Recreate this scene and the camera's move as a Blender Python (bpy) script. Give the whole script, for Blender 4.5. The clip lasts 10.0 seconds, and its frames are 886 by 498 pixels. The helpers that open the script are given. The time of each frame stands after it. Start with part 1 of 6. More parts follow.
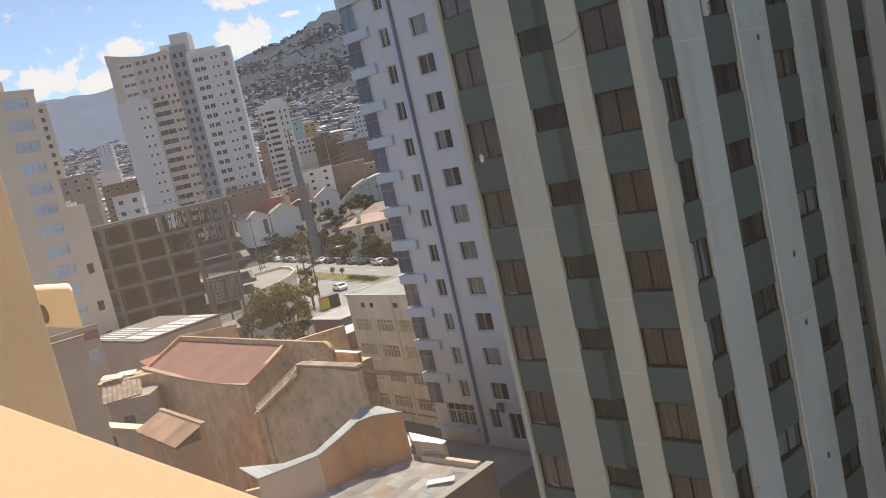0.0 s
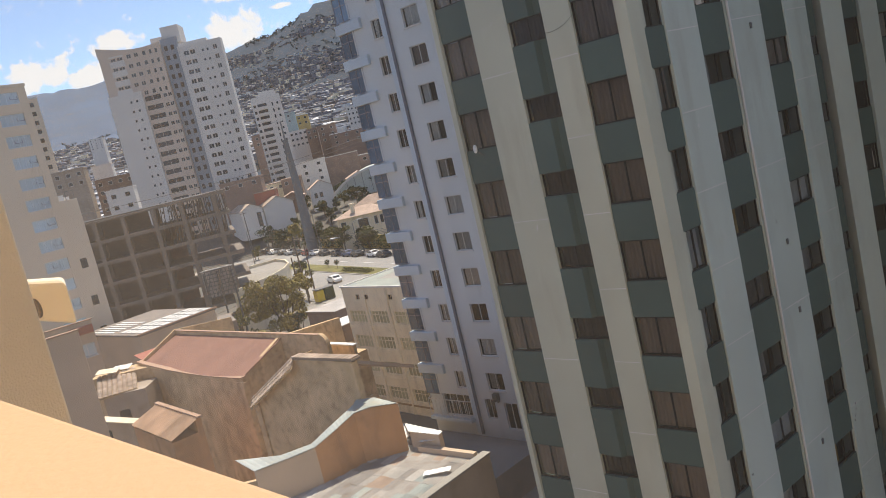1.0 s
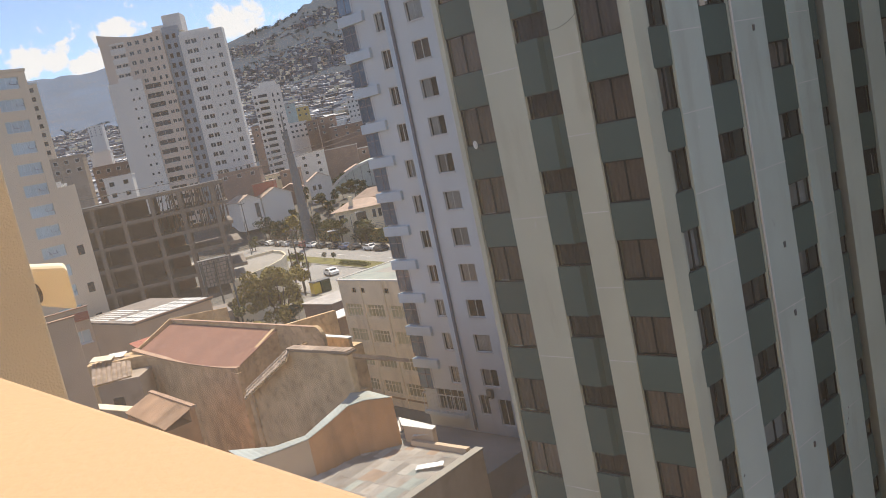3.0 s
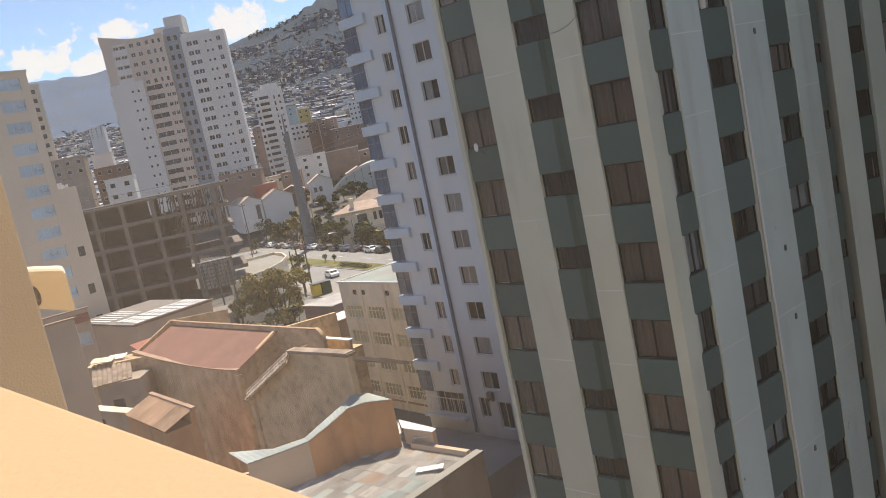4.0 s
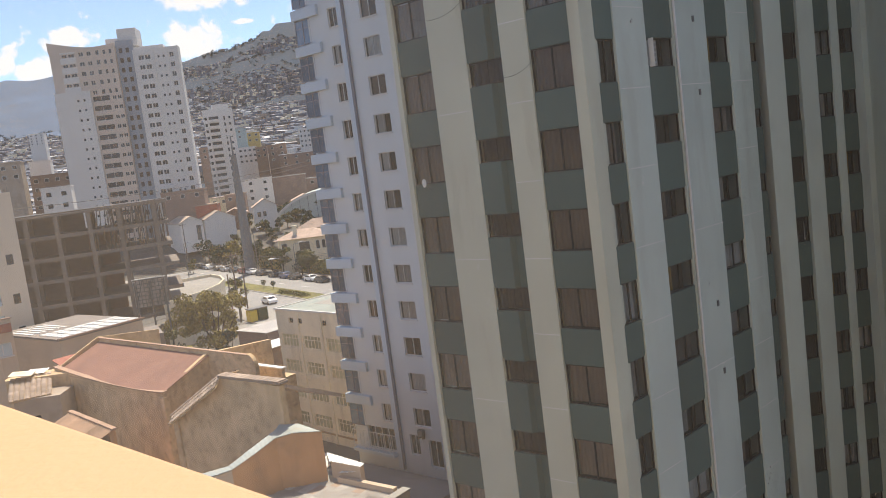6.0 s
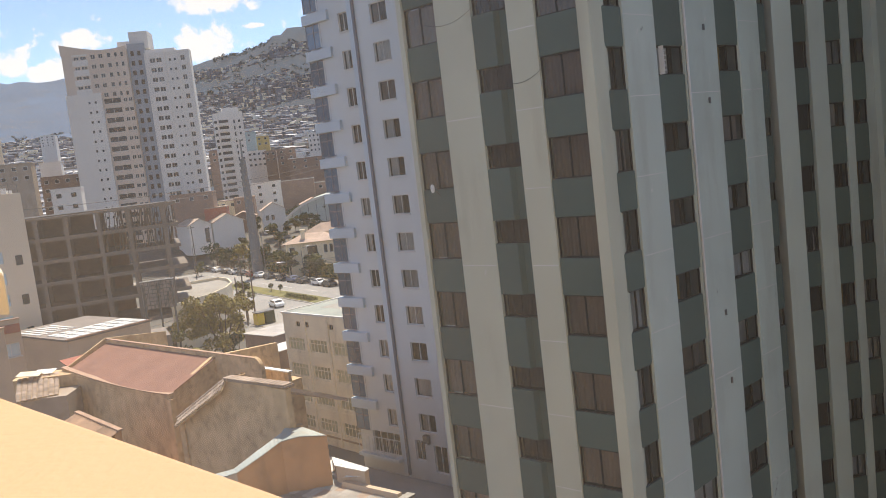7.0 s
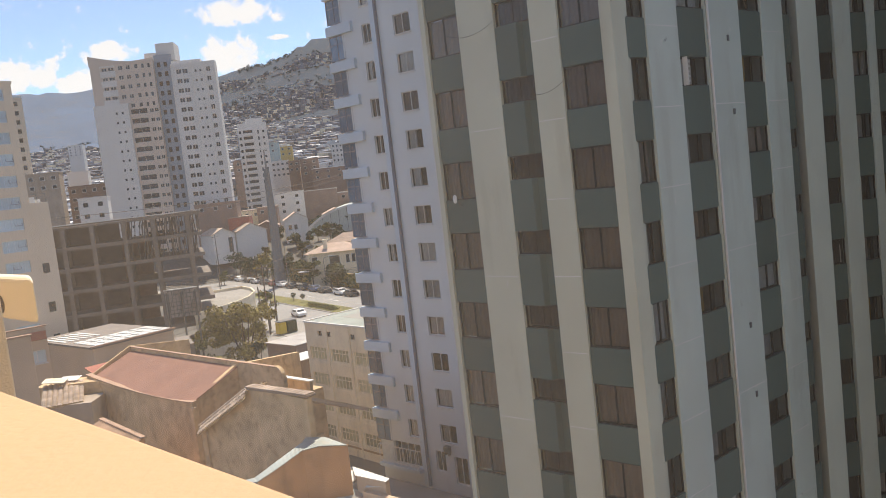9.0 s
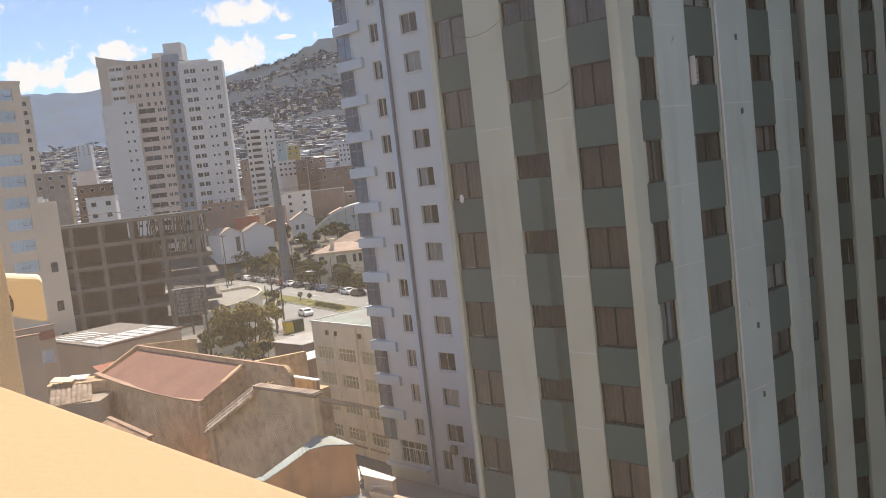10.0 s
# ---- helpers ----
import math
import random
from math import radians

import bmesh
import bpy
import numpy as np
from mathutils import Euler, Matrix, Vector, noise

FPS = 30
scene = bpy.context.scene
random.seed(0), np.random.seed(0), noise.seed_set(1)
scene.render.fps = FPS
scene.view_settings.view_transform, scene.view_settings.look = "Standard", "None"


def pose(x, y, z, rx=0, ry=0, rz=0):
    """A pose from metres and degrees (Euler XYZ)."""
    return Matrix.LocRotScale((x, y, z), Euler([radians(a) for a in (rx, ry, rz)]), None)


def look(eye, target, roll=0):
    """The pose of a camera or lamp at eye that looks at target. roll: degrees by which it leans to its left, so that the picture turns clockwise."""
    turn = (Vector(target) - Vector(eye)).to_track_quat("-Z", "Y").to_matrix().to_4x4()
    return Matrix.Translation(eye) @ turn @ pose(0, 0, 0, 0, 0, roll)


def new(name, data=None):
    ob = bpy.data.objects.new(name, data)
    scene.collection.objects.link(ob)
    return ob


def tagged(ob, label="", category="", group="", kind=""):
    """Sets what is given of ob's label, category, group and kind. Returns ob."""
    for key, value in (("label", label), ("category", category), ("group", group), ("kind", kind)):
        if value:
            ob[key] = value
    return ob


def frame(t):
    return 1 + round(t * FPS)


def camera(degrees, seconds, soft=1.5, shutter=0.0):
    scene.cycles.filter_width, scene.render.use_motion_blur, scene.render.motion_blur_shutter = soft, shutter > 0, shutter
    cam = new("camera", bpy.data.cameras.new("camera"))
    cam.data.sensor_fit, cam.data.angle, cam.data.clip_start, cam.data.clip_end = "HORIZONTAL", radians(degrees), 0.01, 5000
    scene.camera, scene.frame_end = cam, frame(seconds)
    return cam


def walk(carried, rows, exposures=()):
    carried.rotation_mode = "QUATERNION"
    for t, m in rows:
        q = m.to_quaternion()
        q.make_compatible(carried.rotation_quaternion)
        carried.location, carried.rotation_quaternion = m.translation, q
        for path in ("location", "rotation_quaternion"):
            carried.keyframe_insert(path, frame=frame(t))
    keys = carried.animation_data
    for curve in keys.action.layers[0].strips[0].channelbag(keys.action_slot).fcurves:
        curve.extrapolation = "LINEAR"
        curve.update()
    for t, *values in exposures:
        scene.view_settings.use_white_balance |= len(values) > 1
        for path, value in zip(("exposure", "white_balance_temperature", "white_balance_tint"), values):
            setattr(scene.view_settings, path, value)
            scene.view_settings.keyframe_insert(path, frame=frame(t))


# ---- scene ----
# ---- camera and walk ----
EYE = 24.0
cam = camera(57.0, 10.0, soft=0.8, shutter=0.0)


def aim(x, y, z, yaw, pitch, roll):
    """Camera pose: yaw to the left of +y, pitch up, roll as in look()."""
    a, p = radians(yaw), radians(pitch)
    e = Vector((x, y, EYE + z))
    return look(e, e + Vector((-math.sin(a) * math.cos(p), math.cos(a) * math.cos(p), math.sin(p))), roll)


PATH = [
    (0.0, 0.000, 0.000, 0.000, 0.031, -7.523, -12.808),
    (0.5, 0.000, 0.000, -0.001, -0.114, -7.906, -13.055),
    (1.0, 0.001, -0.001, -0.005, -0.215, -8.216, -13.306),
    (1.5, -0.008, -0.006, -0.003, -0.361, -8.516, -13.422),
    (2.0, -0.017, -0.012, 0.006, -0.465, -8.771, -13.429),
    (2.5, -0.026, -0.018, -0.004, -0.409, -8.724, -12.331),
    (4.0, -0.012, -0.006, 0.002, -0.318, -8.418, -11.821),
    (4.5, -0.001, -0.002, -0.003, -0.747, -8.542, -11.898),
    (5.0, -0.015, -0.012, -0.011, -3.838, -8.795, -10.560),
    (5.5, -0.030, -0.020, -0.025, -4.601, -7.109, -7.996),
    (6.0, -0.033, -0.022, -0.027, -4.779, -6.616, -7.288),
    (7.5, -0.037, -0.025, -0.032, -4.024, -5.815, -6.375),
    (8.0, -0.040, -0.026, -0.032, -3.685, -5.514, -6.431),
    (8.5, -0.043, -0.028, -0.031, -3.150, -5.363, -6.487),
    (9.0, -0.046, -0.029, -0.029, -2.858, -5.258, -6.481),
    (9.5, -0.047, -0.030, -0.029, -2.567, -5.195, -6.480),
    (10.0, -0.049, -0.030, -0.028, -2.381, -5.236, -6.490),
]
walk(cam, [(r[0], aim(*r[1:])) for r in PATH], [(t, e + 0.12, 7150, 10) for t, e in ((0.0, 0.79), (2.5, 0.82), (4.5, 0.83), (5.5, 0.92), (6.0, 0.95), (7.5, 0.95), (8.5, 0.91), (10.0, 0.89))])

# ---- sky, clouds and sun ----
SUN_BEARING, SUN_HEIGHT = 12.0, 67.0
world = bpy.data.worlds.new("sky")
scene.world = world
world.use_nodes = True
wn, wl = world.node_tree.nodes, world.node_tree.links
wn.clear()


def wadd(kind, **values):
    n = wn.new(kind)
    for k, v in values.items():
        n.inputs[k].default_value = v
    return n


def wmath(op, a, b=None):
    n = wn.new("ShaderNodeMath")
    n.operation = op
    for k, v in enumerate((a, b)):
        if v is None:
            continue
        if isinstance(v, (int, float)):
            n.inputs[k].default_value = v
        else:
            wl.new(v, n.inputs[k])
    return n.outputs[0]


def toward(bearing, tan_height):
    b = radians(bearing)
    return Vector((math.sin(b), math.cos(b), tan_height)).normalized()


sky = wn.new("ShaderNodeTexSky")
sky.sky_type, sky.sun_disc = "NISHITA", False
sky.sun_elevation, sky.sun_rotation = radians(SUN_HEIGHT), radians(SUN_BEARING)
sky.altitude, sky.air_density, sky.dust_density, sky.ozone_density = 3600, 1.0, 0.08, 2.0
coord = wn.new("ShaderNodeTexCoord")
puffs = wn.new("ShaderNodeTexNoise")
puffs.inputs["Scale"].default_value, puffs.inputs["Detail"].default_value = 55.0, 10.0
puffs.inputs["Roughness"].default_value = 0.62
wl.new(coord.outputs["Generated"], puffs.inputs["Vector"])
# bearing, tangent of height, half width, half height
CLOUDS = [(-17.7, 0.178, 0.038, 0.016), (-19.7, 0.145, 0.032, 0.017), (-10.2, 0.165, 0.048, 0.026), (-22.5, 0.156, 0.046, 0.024),
          (-9.2, 0.213, 0.078, 0.018), (-25.0, 0.170, 0.018, 0.009), (-6.5, 0.182, 0.020, 0.004),
          (24.0, 0.55, 0.25, 0.10), (-70.0, 0.40, 0.35, 0.12), (95.0, 0.35, 0.4, 0.10), (170.0, 0.50, 0.5, 0.16), (-140.0, 0.30, 0.4, 0.09)]
cover = None
for bearing, height, wide, tall in CLOUDS:
    d = toward(bearing, height)
    side = Vector((d.y, -d.x, 0)).normalized()
    up = side.cross(d)
    terms = []
    for axis, size in ((side, wide), (up, tall)):
        n = wn.new("ShaderNodeVectorMath")
        n.operation = "DOT_PRODUCT"
        wl.new(coord.outputs["Generated"], n.inputs[0])
        n.inputs[1].default_value = axis
        v = wmath("DIVIDE", wmath("SUBTRACT", n.outputs["Value"], axis.dot(d)), size)
        terms.append(wmath("MULTIPLY", v, v))
    n = wn.new("ShaderNodeVectorMath")
    n.operation = "DOT_PRODUCT"
    wl.new(coord.outputs["Generated"], n.inputs[0])
    n.inputs[1].default_value = d
    facing = wmath("GREATER_THAN", n.outputs["Value"], 0.3)
    blob = wmath("MULTIPLY", wmath("SUBTRACT", 1.0, wmath("SQRT", wmath("ADD", *terms))), facing)
    cover = blob if cover is None else wmath("MAXIMUM", cover, blob)
cover = wmath("ADD", wmath("MULTIPLY", cover, 2.0), wmath("MULTIPLY", wmath("SUBTRACT", puffs.outputs[0], 0.5), 4.2))
ramp = wn.new("ShaderNodeMapRange")
ramp.interpolation_type = "SMOOTHSTEP"
ramp.inputs["From Min"].default_value, ramp.inputs["From Max"].default_value = 0.30, 1.05
wl.new(cover, ramp.inputs["Value"])
blend = wn.new("ShaderNodeMixRGB")
blend.inputs[2].default_value = (4.5, 4.6, 4.8, 1)
wl.new(wmath("MULTIPLY", ramp.outputs[0], 0.92), blend.inputs[0])
wl.new(sky.outputs[0], blend.inputs[1])
back = wadd("ShaderNodeBackground", Strength=0.110)
wl.new(blend.outputs[0], back.inputs["Color"])
out = wn.new("ShaderNodeOutputWorld")
wl.new(back.outputs[0], out.inputs["Surface"])

sun_data = bpy.data.lights.new("sun", "SUN")
sun_data.energy, sun_data.angle, sun_data.color = 2.9, radians(0.55), (1.0, 0.93, 0.82)
sun = new("sun", sun_data)
s = toward(SUN_BEARING, math.tan(radians(SUN_HEIGHT)))
sun.matrix_world = look(s * 100, (0, 0, 0))


# ---- materials ----
def material(name, color, rough=0.8, vary=0.18, grain=3.0, fine=40.0, bump=0.15, metal=0.0, spec=0.3, tint=0.0, stain=0.0, stain_color=(0.12, 0.08, 0.05), streak=0.0, island=0.0):
    """A procedural surface: broad and fine variation, relief, stains that run down, and a shift from thing to thing."""
    m = bpy.data.materials.new(name)
    m.use_nodes = True
    nt = m.node_tree
    N, L = nt.nodes, nt.links
    b = N["Principled BSDF"]
    geo = N.new("ShaderNodeNewGeometry")
    pos = geo.outputs["Position"]

    def noise_at(scale, detail=5, stretch=None):
        t = N.new("ShaderNodeTexNoise")
        t.inputs["Scale"].default_value, t.inputs["Detail"].default_value = scale, detail
        src = pos
        if stretch:
            mp = N.new("ShaderNodeMapping")
            mp.inputs["Scale"].default_value = stretch
            L.new(pos, mp.inputs[0])
            src = mp.outputs[0]
        L.new(src, t.inputs["Vector"])
        return t.outputs[0]

    def span(v, a, z, lo, hi):
        r = N.new("ShaderNodeMapRange")
        for k, x in zip(("From Min", "From Max", "To Min", "To Max"), (a, z, lo, hi)):
            r.inputs[k].default_value = x
        L.new(v, r.inputs["Value"])
        return r.outputs[0]

    def scaled(col, v):
        x = N.new("ShaderNodeVectorMath")
        x.operation = "SCALE"
        L.new(col, x.inputs[0])
        L.new(v, x.inputs["Scale"])
        return x.outputs[0]

    rgb = N.new("ShaderNodeRGB")
    rgb.outputs[0].default_value = (*color, 1)
    col = rgb.outputs[0]
    broad, small = noise_at(grain * 0.15, 4), noise_at(fine, 3)
    col = scaled(col, span(broad, 0.3, 0.7, 1 - vary, 1 + vary))
    col = scaled(col, span(small, 0.3, 0.7, 1 - vary * 0.5, 1 + vary * 0.5))
    if tint:
        info = N.new("ShaderNodeObjectInfo")
        col = scaled(col, span(info.outputs["Random"], 0, 1, 1 - tint, 1 + tint))
    if island:
        col = scaled(col, span(geo.outputs["Random Per Island"], 0, 1, 1 - island, 1 + island))
    for amount, where in ((stain, noise_at(grain * 0.5, 6)), (streak, noise_at(1.0, 6, (1.1, 1.1, 0.16)))):
        if amount:
            mix = N.new("ShaderNodeMixRGB")
            mix.inputs[2].default_value = (*stain_color, 1)
            L.new(span(where, 0.52, 0.75, 0, amount), mix.inputs[0])
            L.new(col, mix.inputs[1])
            col = mix.outputs[0]
    L.new(col, b.inputs["Base Color"])
    b.inputs["Metallic"].default_value, b.inputs["Specular IOR Level"].default_value = metal, spec
    L.new(span(broad, 0.3, 0.7, max(rough - 0.08, 0.02), min(rough + 0.08, 1)), b.inputs["Roughness"])
    if bump:
        bn = N.new("ShaderNodeBump")
        bn.inputs["Strength"].default_value, bn.inputs["Distance"].default_value = bump, 0.02
        L.new(small, bn.inputs["Height"])
        L.new(bn.outputs[0], b.inputs["Normal"])
    return m


def glass(name, color, see=0.75):
    """A window pane: clear behind, with Fresnel gloss."""
    m = bpy.data.materials.new(name)
    m.use_nodes = True
    N, L = m.node_tree.nodes, m.node_tree.links
    N.clear()
    o, mix, tr, gl, fr = (N.new("ShaderNode" + k) for k in ("OutputMaterial", "MixShader", "BsdfTransparent", "BsdfGlossy", "Fresnel"))
    tr.inputs["Color"].default_value = (see * color[0], see * color[1], see * color[2], 1)
    gl.inputs["Roughness"].default_value = 0.03
    fr.inputs["IOR"].default_value = 1.55
    wave = N.new("ShaderNodeTexNoise")
    wave.inputs["Scale"].default_value = 1.3
    bn = N.new("ShaderNodeBump")
    bn.inputs["Strength"].default_value, bn.inputs["Distance"].default_value = 0.25, 0.03
    g = N.new("ShaderNodeNewGeometry")
    L.new(g.outputs["Position"], wave.inputs["Vector"])
    L.new(wave.outputs[0], bn.inputs["Height"])
    L.new(bn.outputs[0], gl.inputs["Normal"])
    L.new(fr.outputs[0], mix.inputs[0])
    L.new(tr.outputs[0], mix.inputs[1])
    L.new(gl.outputs[0], mix.inputs[2])
    L.new(mix.outputs[0], o.inputs[0])
    return m


ORANGE = material("orange_stucco", (0.92, 0.68, 0.40), 0.9, 0.07, 6, 90, 0.5)
LEDGE = material("pale_orange_paint", (0.62, 0.405, 0.235), 0.75, 0.05, 5, 60, 0.12)
CREAMBOX = material("cream_paint", (0.78, 0.70, 0.56), 0.8, 0.05, 5, 60, 0.1)
# one pier paint twice: cool skylight, then warm bounce, put into the colour
PILLAR = material("pale_concrete_paint", (0.515, 0.58, 0.535), 0.8, 0.07, 2, 30, 0.1, stain=0.10, streak=0.25, stain_color=(0.25, 0.22, 0.18))
PILLAR_WARM_LIT = material("warm_lit_concrete_paint", (0.55, 0.56, 0.46), 0.8, 0.07, 2, 30, 0.1, stain=0.12, streak=0.28, stain_color=(0.30, 0.26, 0.19))
GREEN = material("dark_green_tile", (0.080, 0.124, 0.112), 0.55, 0.10, 2, 30, 0.06, tint=0.08, streak=0.15, stain_color=(0.05, 0.06, 0.055))
FRAME_DARK = material("bronze_aluminium", (0.042, 0.041, 0.041), 0.45, 0.1, metal=0.4, bump=0)
CURTAIN = material("brown_curtain", (0.47, 0.375, 0.315), 0.9, 0.15, 4, 25, 0.1, tint=0.35)
NET = material("grey_net_curtain", (0.80, 0.77, 0.72), 0.9, 0.15, 4, 25, 0.1, tint=0.3)
# dark colour stands in for the shade of unlit rooms behind windows
ROOM_SHADE = material("dark_room_shade", (0.10, 0.09, 0.085), 0.9, 0.2)
PANE = glass("window_glass", (0.85, 0.87, 0.88))
PANE_DARK = material("dark_far_glass", (0.045, 0.05, 0.058), 0.08, 0.3, 1.0, 2.0, 0, spec=0.6, tint=0.5)
PANE_NAVY = material("dark_blue_glass", (0.05, 0.11, 0.19), 0.06, 0.3, 1.0, 2.0, 0, spec=0.8, tint=0.4)
PANE_CURTAIN = material("curtained_far_glass", (0.42, 0.39, 0.25), 0.25, 0.25, 1.5, 4.0, 0, spec=0.6, tint=0.3)
# the sky's reflection is put into this pane's base colour
PANE_SKY = material("sky_reflection_far_glass", (0.52, 0.66, 0.74), 0.12, 0.12, 1.0, 2.0, 0, metal=0.15, spec=0.9, tint=0.12)
BLUEWALL = material("grey_blue_render", (0.64, 0.685, 0.70), 0.8, 0.05, 2, 25, 0.08, streak=0.14, stain_color=(0.30, 0.30, 0.32))
BLUEBAND = material("pale_blue_render", (0.55, 0.65, 0.73), 0.75, 0.05, 2, 25, 0.05)
PIPE = material("dark_blue_grey_paint", (0.16, 0.18, 0.23), 0.5, 0.1)
SILL = material("white_sill", (0.66, 0.65, 0.63), 0.7, 0.08)
CREAM = material("cream_render", (0.82, 0.72, 0.54), 0.85, 0.08, 2, 25, 0.1, stain=0.15, streak=0.3, stain_color=(0.28, 0.2, 0.13))
CREAM_DARK = material("ochre_render", (0.40, 0.28, 0.16), 0.85, 0.08, 2, 25, 0.1)
FLATROOF = material("green_grey_roof_felt", (0.30, 0.33, 0.30), 0.85, 0.15, 2, 20, 0.1, stain=0.35, stain_color=(0.5, 0.47, 0.40))
WHITEWALL = material("white_tower_render", (0.72, 0.69, 0.65), 0.85, 0.05, 0.6, 8, 0.05, streak=0.12, stain_color=(0.4, 0.37, 0.33))
TANWALL = material("tan_tower_render", (0.64, 0.53, 0.45), 0.85, 0.06, 0.6, 8, 0.05)
BLUEGLASSWALL = material("blue_grey_shaft", (0.30, 0.35, 0.41), 0.4, 0.15, 0.6, 8, 0.05)
BEIGE = material("beige_render", (0.70, 0.59, 0.46), 0.85, 0.05, 1, 12, 0.05, streak=0.12, stain_color=(0.36, 0.28, 0.2))
CONCRETE = material("raw_concrete", (0.22, 0.19, 0.165), 0.9, 0.16, 2, 12, 0.2, stain=0.3, stain_color=(0.15, 0.12, 0.10))
BRICK = material("clay_brick", (0.26, 0.185, 0.155), 0.9, 0.15, 2, 14, 0.15, tint=0.25, stain=0.2, stain_color=(0.16, 0.10, 0.07))
OLDWALL = material("old_ochre_plaster", (0.64, 0.46, 0.28), 0.92, 0.20, 5, 14, 0.4, stain=0.6, streak=0.35, stain_color=(0.24, 0.15, 0.09))
ANNEXWALL = material("brown_grey_plaster", (0.60, 0.46, 0.34), 0.92, 0.08, 2, 18, 0.15, stain=0.2, stain_color=(0.36, 0.26, 0.19))
ADOBE = material("orange_brown_plaster", (0.60, 0.315, 0.155), 0.92, 0.14, 3, 18, 0.3, stain=0.3, streak=0.4, stain_color=(0.22, 0.12, 0.07))
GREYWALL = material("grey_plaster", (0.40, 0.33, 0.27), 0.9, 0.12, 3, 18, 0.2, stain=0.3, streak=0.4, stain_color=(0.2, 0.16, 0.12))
REDROOF = material("red_painted_sheet", (0.28, 0.145, 0.108), 0.7, 0.10, 3, 10, 0.1, stain=0.35, stain_color=(0.42, 0.25, 0.2), tint=0.06)
REDTILE = material("orange_red_sheet", (0.40, 0.15, 0.105), 0.75, 0.12, 3, 10, 0.1)
COPING = material("pale_pink_coping", (0.44, 0.29, 0.21), 0.85, 0.15, 4, 20, 0.2)
TILE = material("faded_roof_tile", (0.43, 0.335, 0.27), 0.9, 0.18, 4, 20, 0.2, tint=0.25)
TERRACOTTA = material("terracotta_tile", (0.42, 0.315, 0.255), 0.9, 0.18, 4, 20, 0.2, tint=0.25)
SHEET = material("galvanised_sheet", (0.42, 0.395, 0.37), 0.55, 0.18, 3, 12, 0.1, metal=0.2, stain=0.5, stain_color=(0.24, 0.17, 0.12), tint=0.22)
SHEET_BLUE = material("pale_blue_sheet", (0.38, 0.42, 0.41), 0.55, 0.15, 3, 12, 0.1, metal=0.2, stain=0.3, stain_color=(0.5, 0.4, 0.25), tint=0.15)
SHEET_PALE = material("pale_weathered_sheet", (0.52, 0.50, 0.47), 0.5, 0.15, 3, 12, 0.1, metal=0.3, stain=0.3, stain_color=(0.35, 0.25, 0.17), tint=0.2)
ROOFLIGHT = material("milky_roof_light", (0.74, 0.74, 0.72), 0.4, 0.08, 3, 12, 0.05, tint=0.15)
SHEET_WHITE = material("white_sheet", (0.74, 0.74, 0.73), 0.5, 0.06, 3, 12, 0.05, tint=0.08)
RUST = material("rusty_sheet", (0.42, 0.27, 0.18), 0.8, 0.25, 3, 12, 0.2, tint=0.2, stain=0.4, stain_color=(0.5, 0.40, 0.3))
CEMENT = material("cement_yard", (0.25, 0.22, 0.20), 0.9, 0.15, 2, 12, 0.15, stain=0.3, stain_color=(0.16, 0.13, 0.11))
ASPHALT = material("worn_concrete_road", (0.30, 0.29, 0.275), 0.9, 0.12, 0.6, 6, 0.1, stain=0.2, stain_color=(0.1, 0.1, 0.1))
PAVING = material("pale_paving", (0.33, 0.31, 0.28), 0.9, 0.12, 1, 6, 0.1, stain=0.2, stain_color=(0.2, 0.18, 0.16))
PAINT = material("road_paint", (0.7, 0.7, 0.68), 0.8, 0.2)
GRASS = material("dry_grass", (0.17, 0.16, 0.06), 0.95, 0.3, 2, 8, 0.3, stain=0.4, stain_color=(0.28, 0.22, 0.12))
EARTH = material("dusty_earth", (0.125, 0.118, 0.105), 0.95, 0.25, 0.6, 5, 0.3, stain=0.4, stain_color=(0.13, 0.11, 0.08))
BARK = material("bark", (0.11, 0.08, 0.055), 0.95, 0.2)
LEAF = material("green_leaf", (0.25, 0.205, 0.06), 0.7, 0.2, 3, 10, 0, island=0.55)
LEAF_DARK = material("dark_green_leaf", (0.035, 0.050, 0.022), 0.7, 0.2, 3, 10, 0, island=0.5)
LEAF_DRY = material("olive_leaf", (0.115, 0.115, 0.042), 0.75, 0.2, 3, 10, 0, island=0.5)
STEEL = material("grey_steel", (0.17, 0.17, 0.17), 0.5, 0.1, metal=0.5, bump=0)
RUBBER = material("black_rubber", (0.02, 0.02, 0.02), 0.8, 0.1, bump=0)
CABLE = material("black_cable", (0.10, 0.09, 0.085), 0.7, 0.1, bump=0)
PYLON = material("blue_grey_column", (0.17, 0.18, 0.19), 0.7, 0.1, 1, 8, 0.05)
POLEWOOD = material("weathered_pole", (0.16, 0.13, 0.11), 0.9, 0.15)
YELLOW = material("yellow_render", (0.55, 0.40, 0.16), 0.85, 0.08)
TEAL = material("teal_render", (0.32, 0.42, 0.44), 0.85, 0.08)
DISH = material("white_dish", (0.75, 0.74, 0.72), 0.5, 0.04, bump=0)
CARS = [material("car_" + n, c, 0.3, 0.03, bump=0, spec=0.6) for n, c in (("white", (0.75, 0.75, 0.75)), ("dark", (0.03, 0.03, 0.035)), ("silver", (0.42, 0.43, 0.44)), ("red", (0.25, 0.03, 0.03)), ("blue", (0.05, 0.08, 0.18)), ("yellow", (0.6, 0.42, 0.03)))]


# ---- building tools ----
PLACE = {}


def thing(name, m, label, category, group="", kind=""):
    """An Empty at the base of a thing."""
    ob = tagged(new(name), label, category, group, kind)
    ob.empty_display_size = 0.3
    ob.matrix_basis = m
    PLACE[ob.name] = m.copy()
    return ob


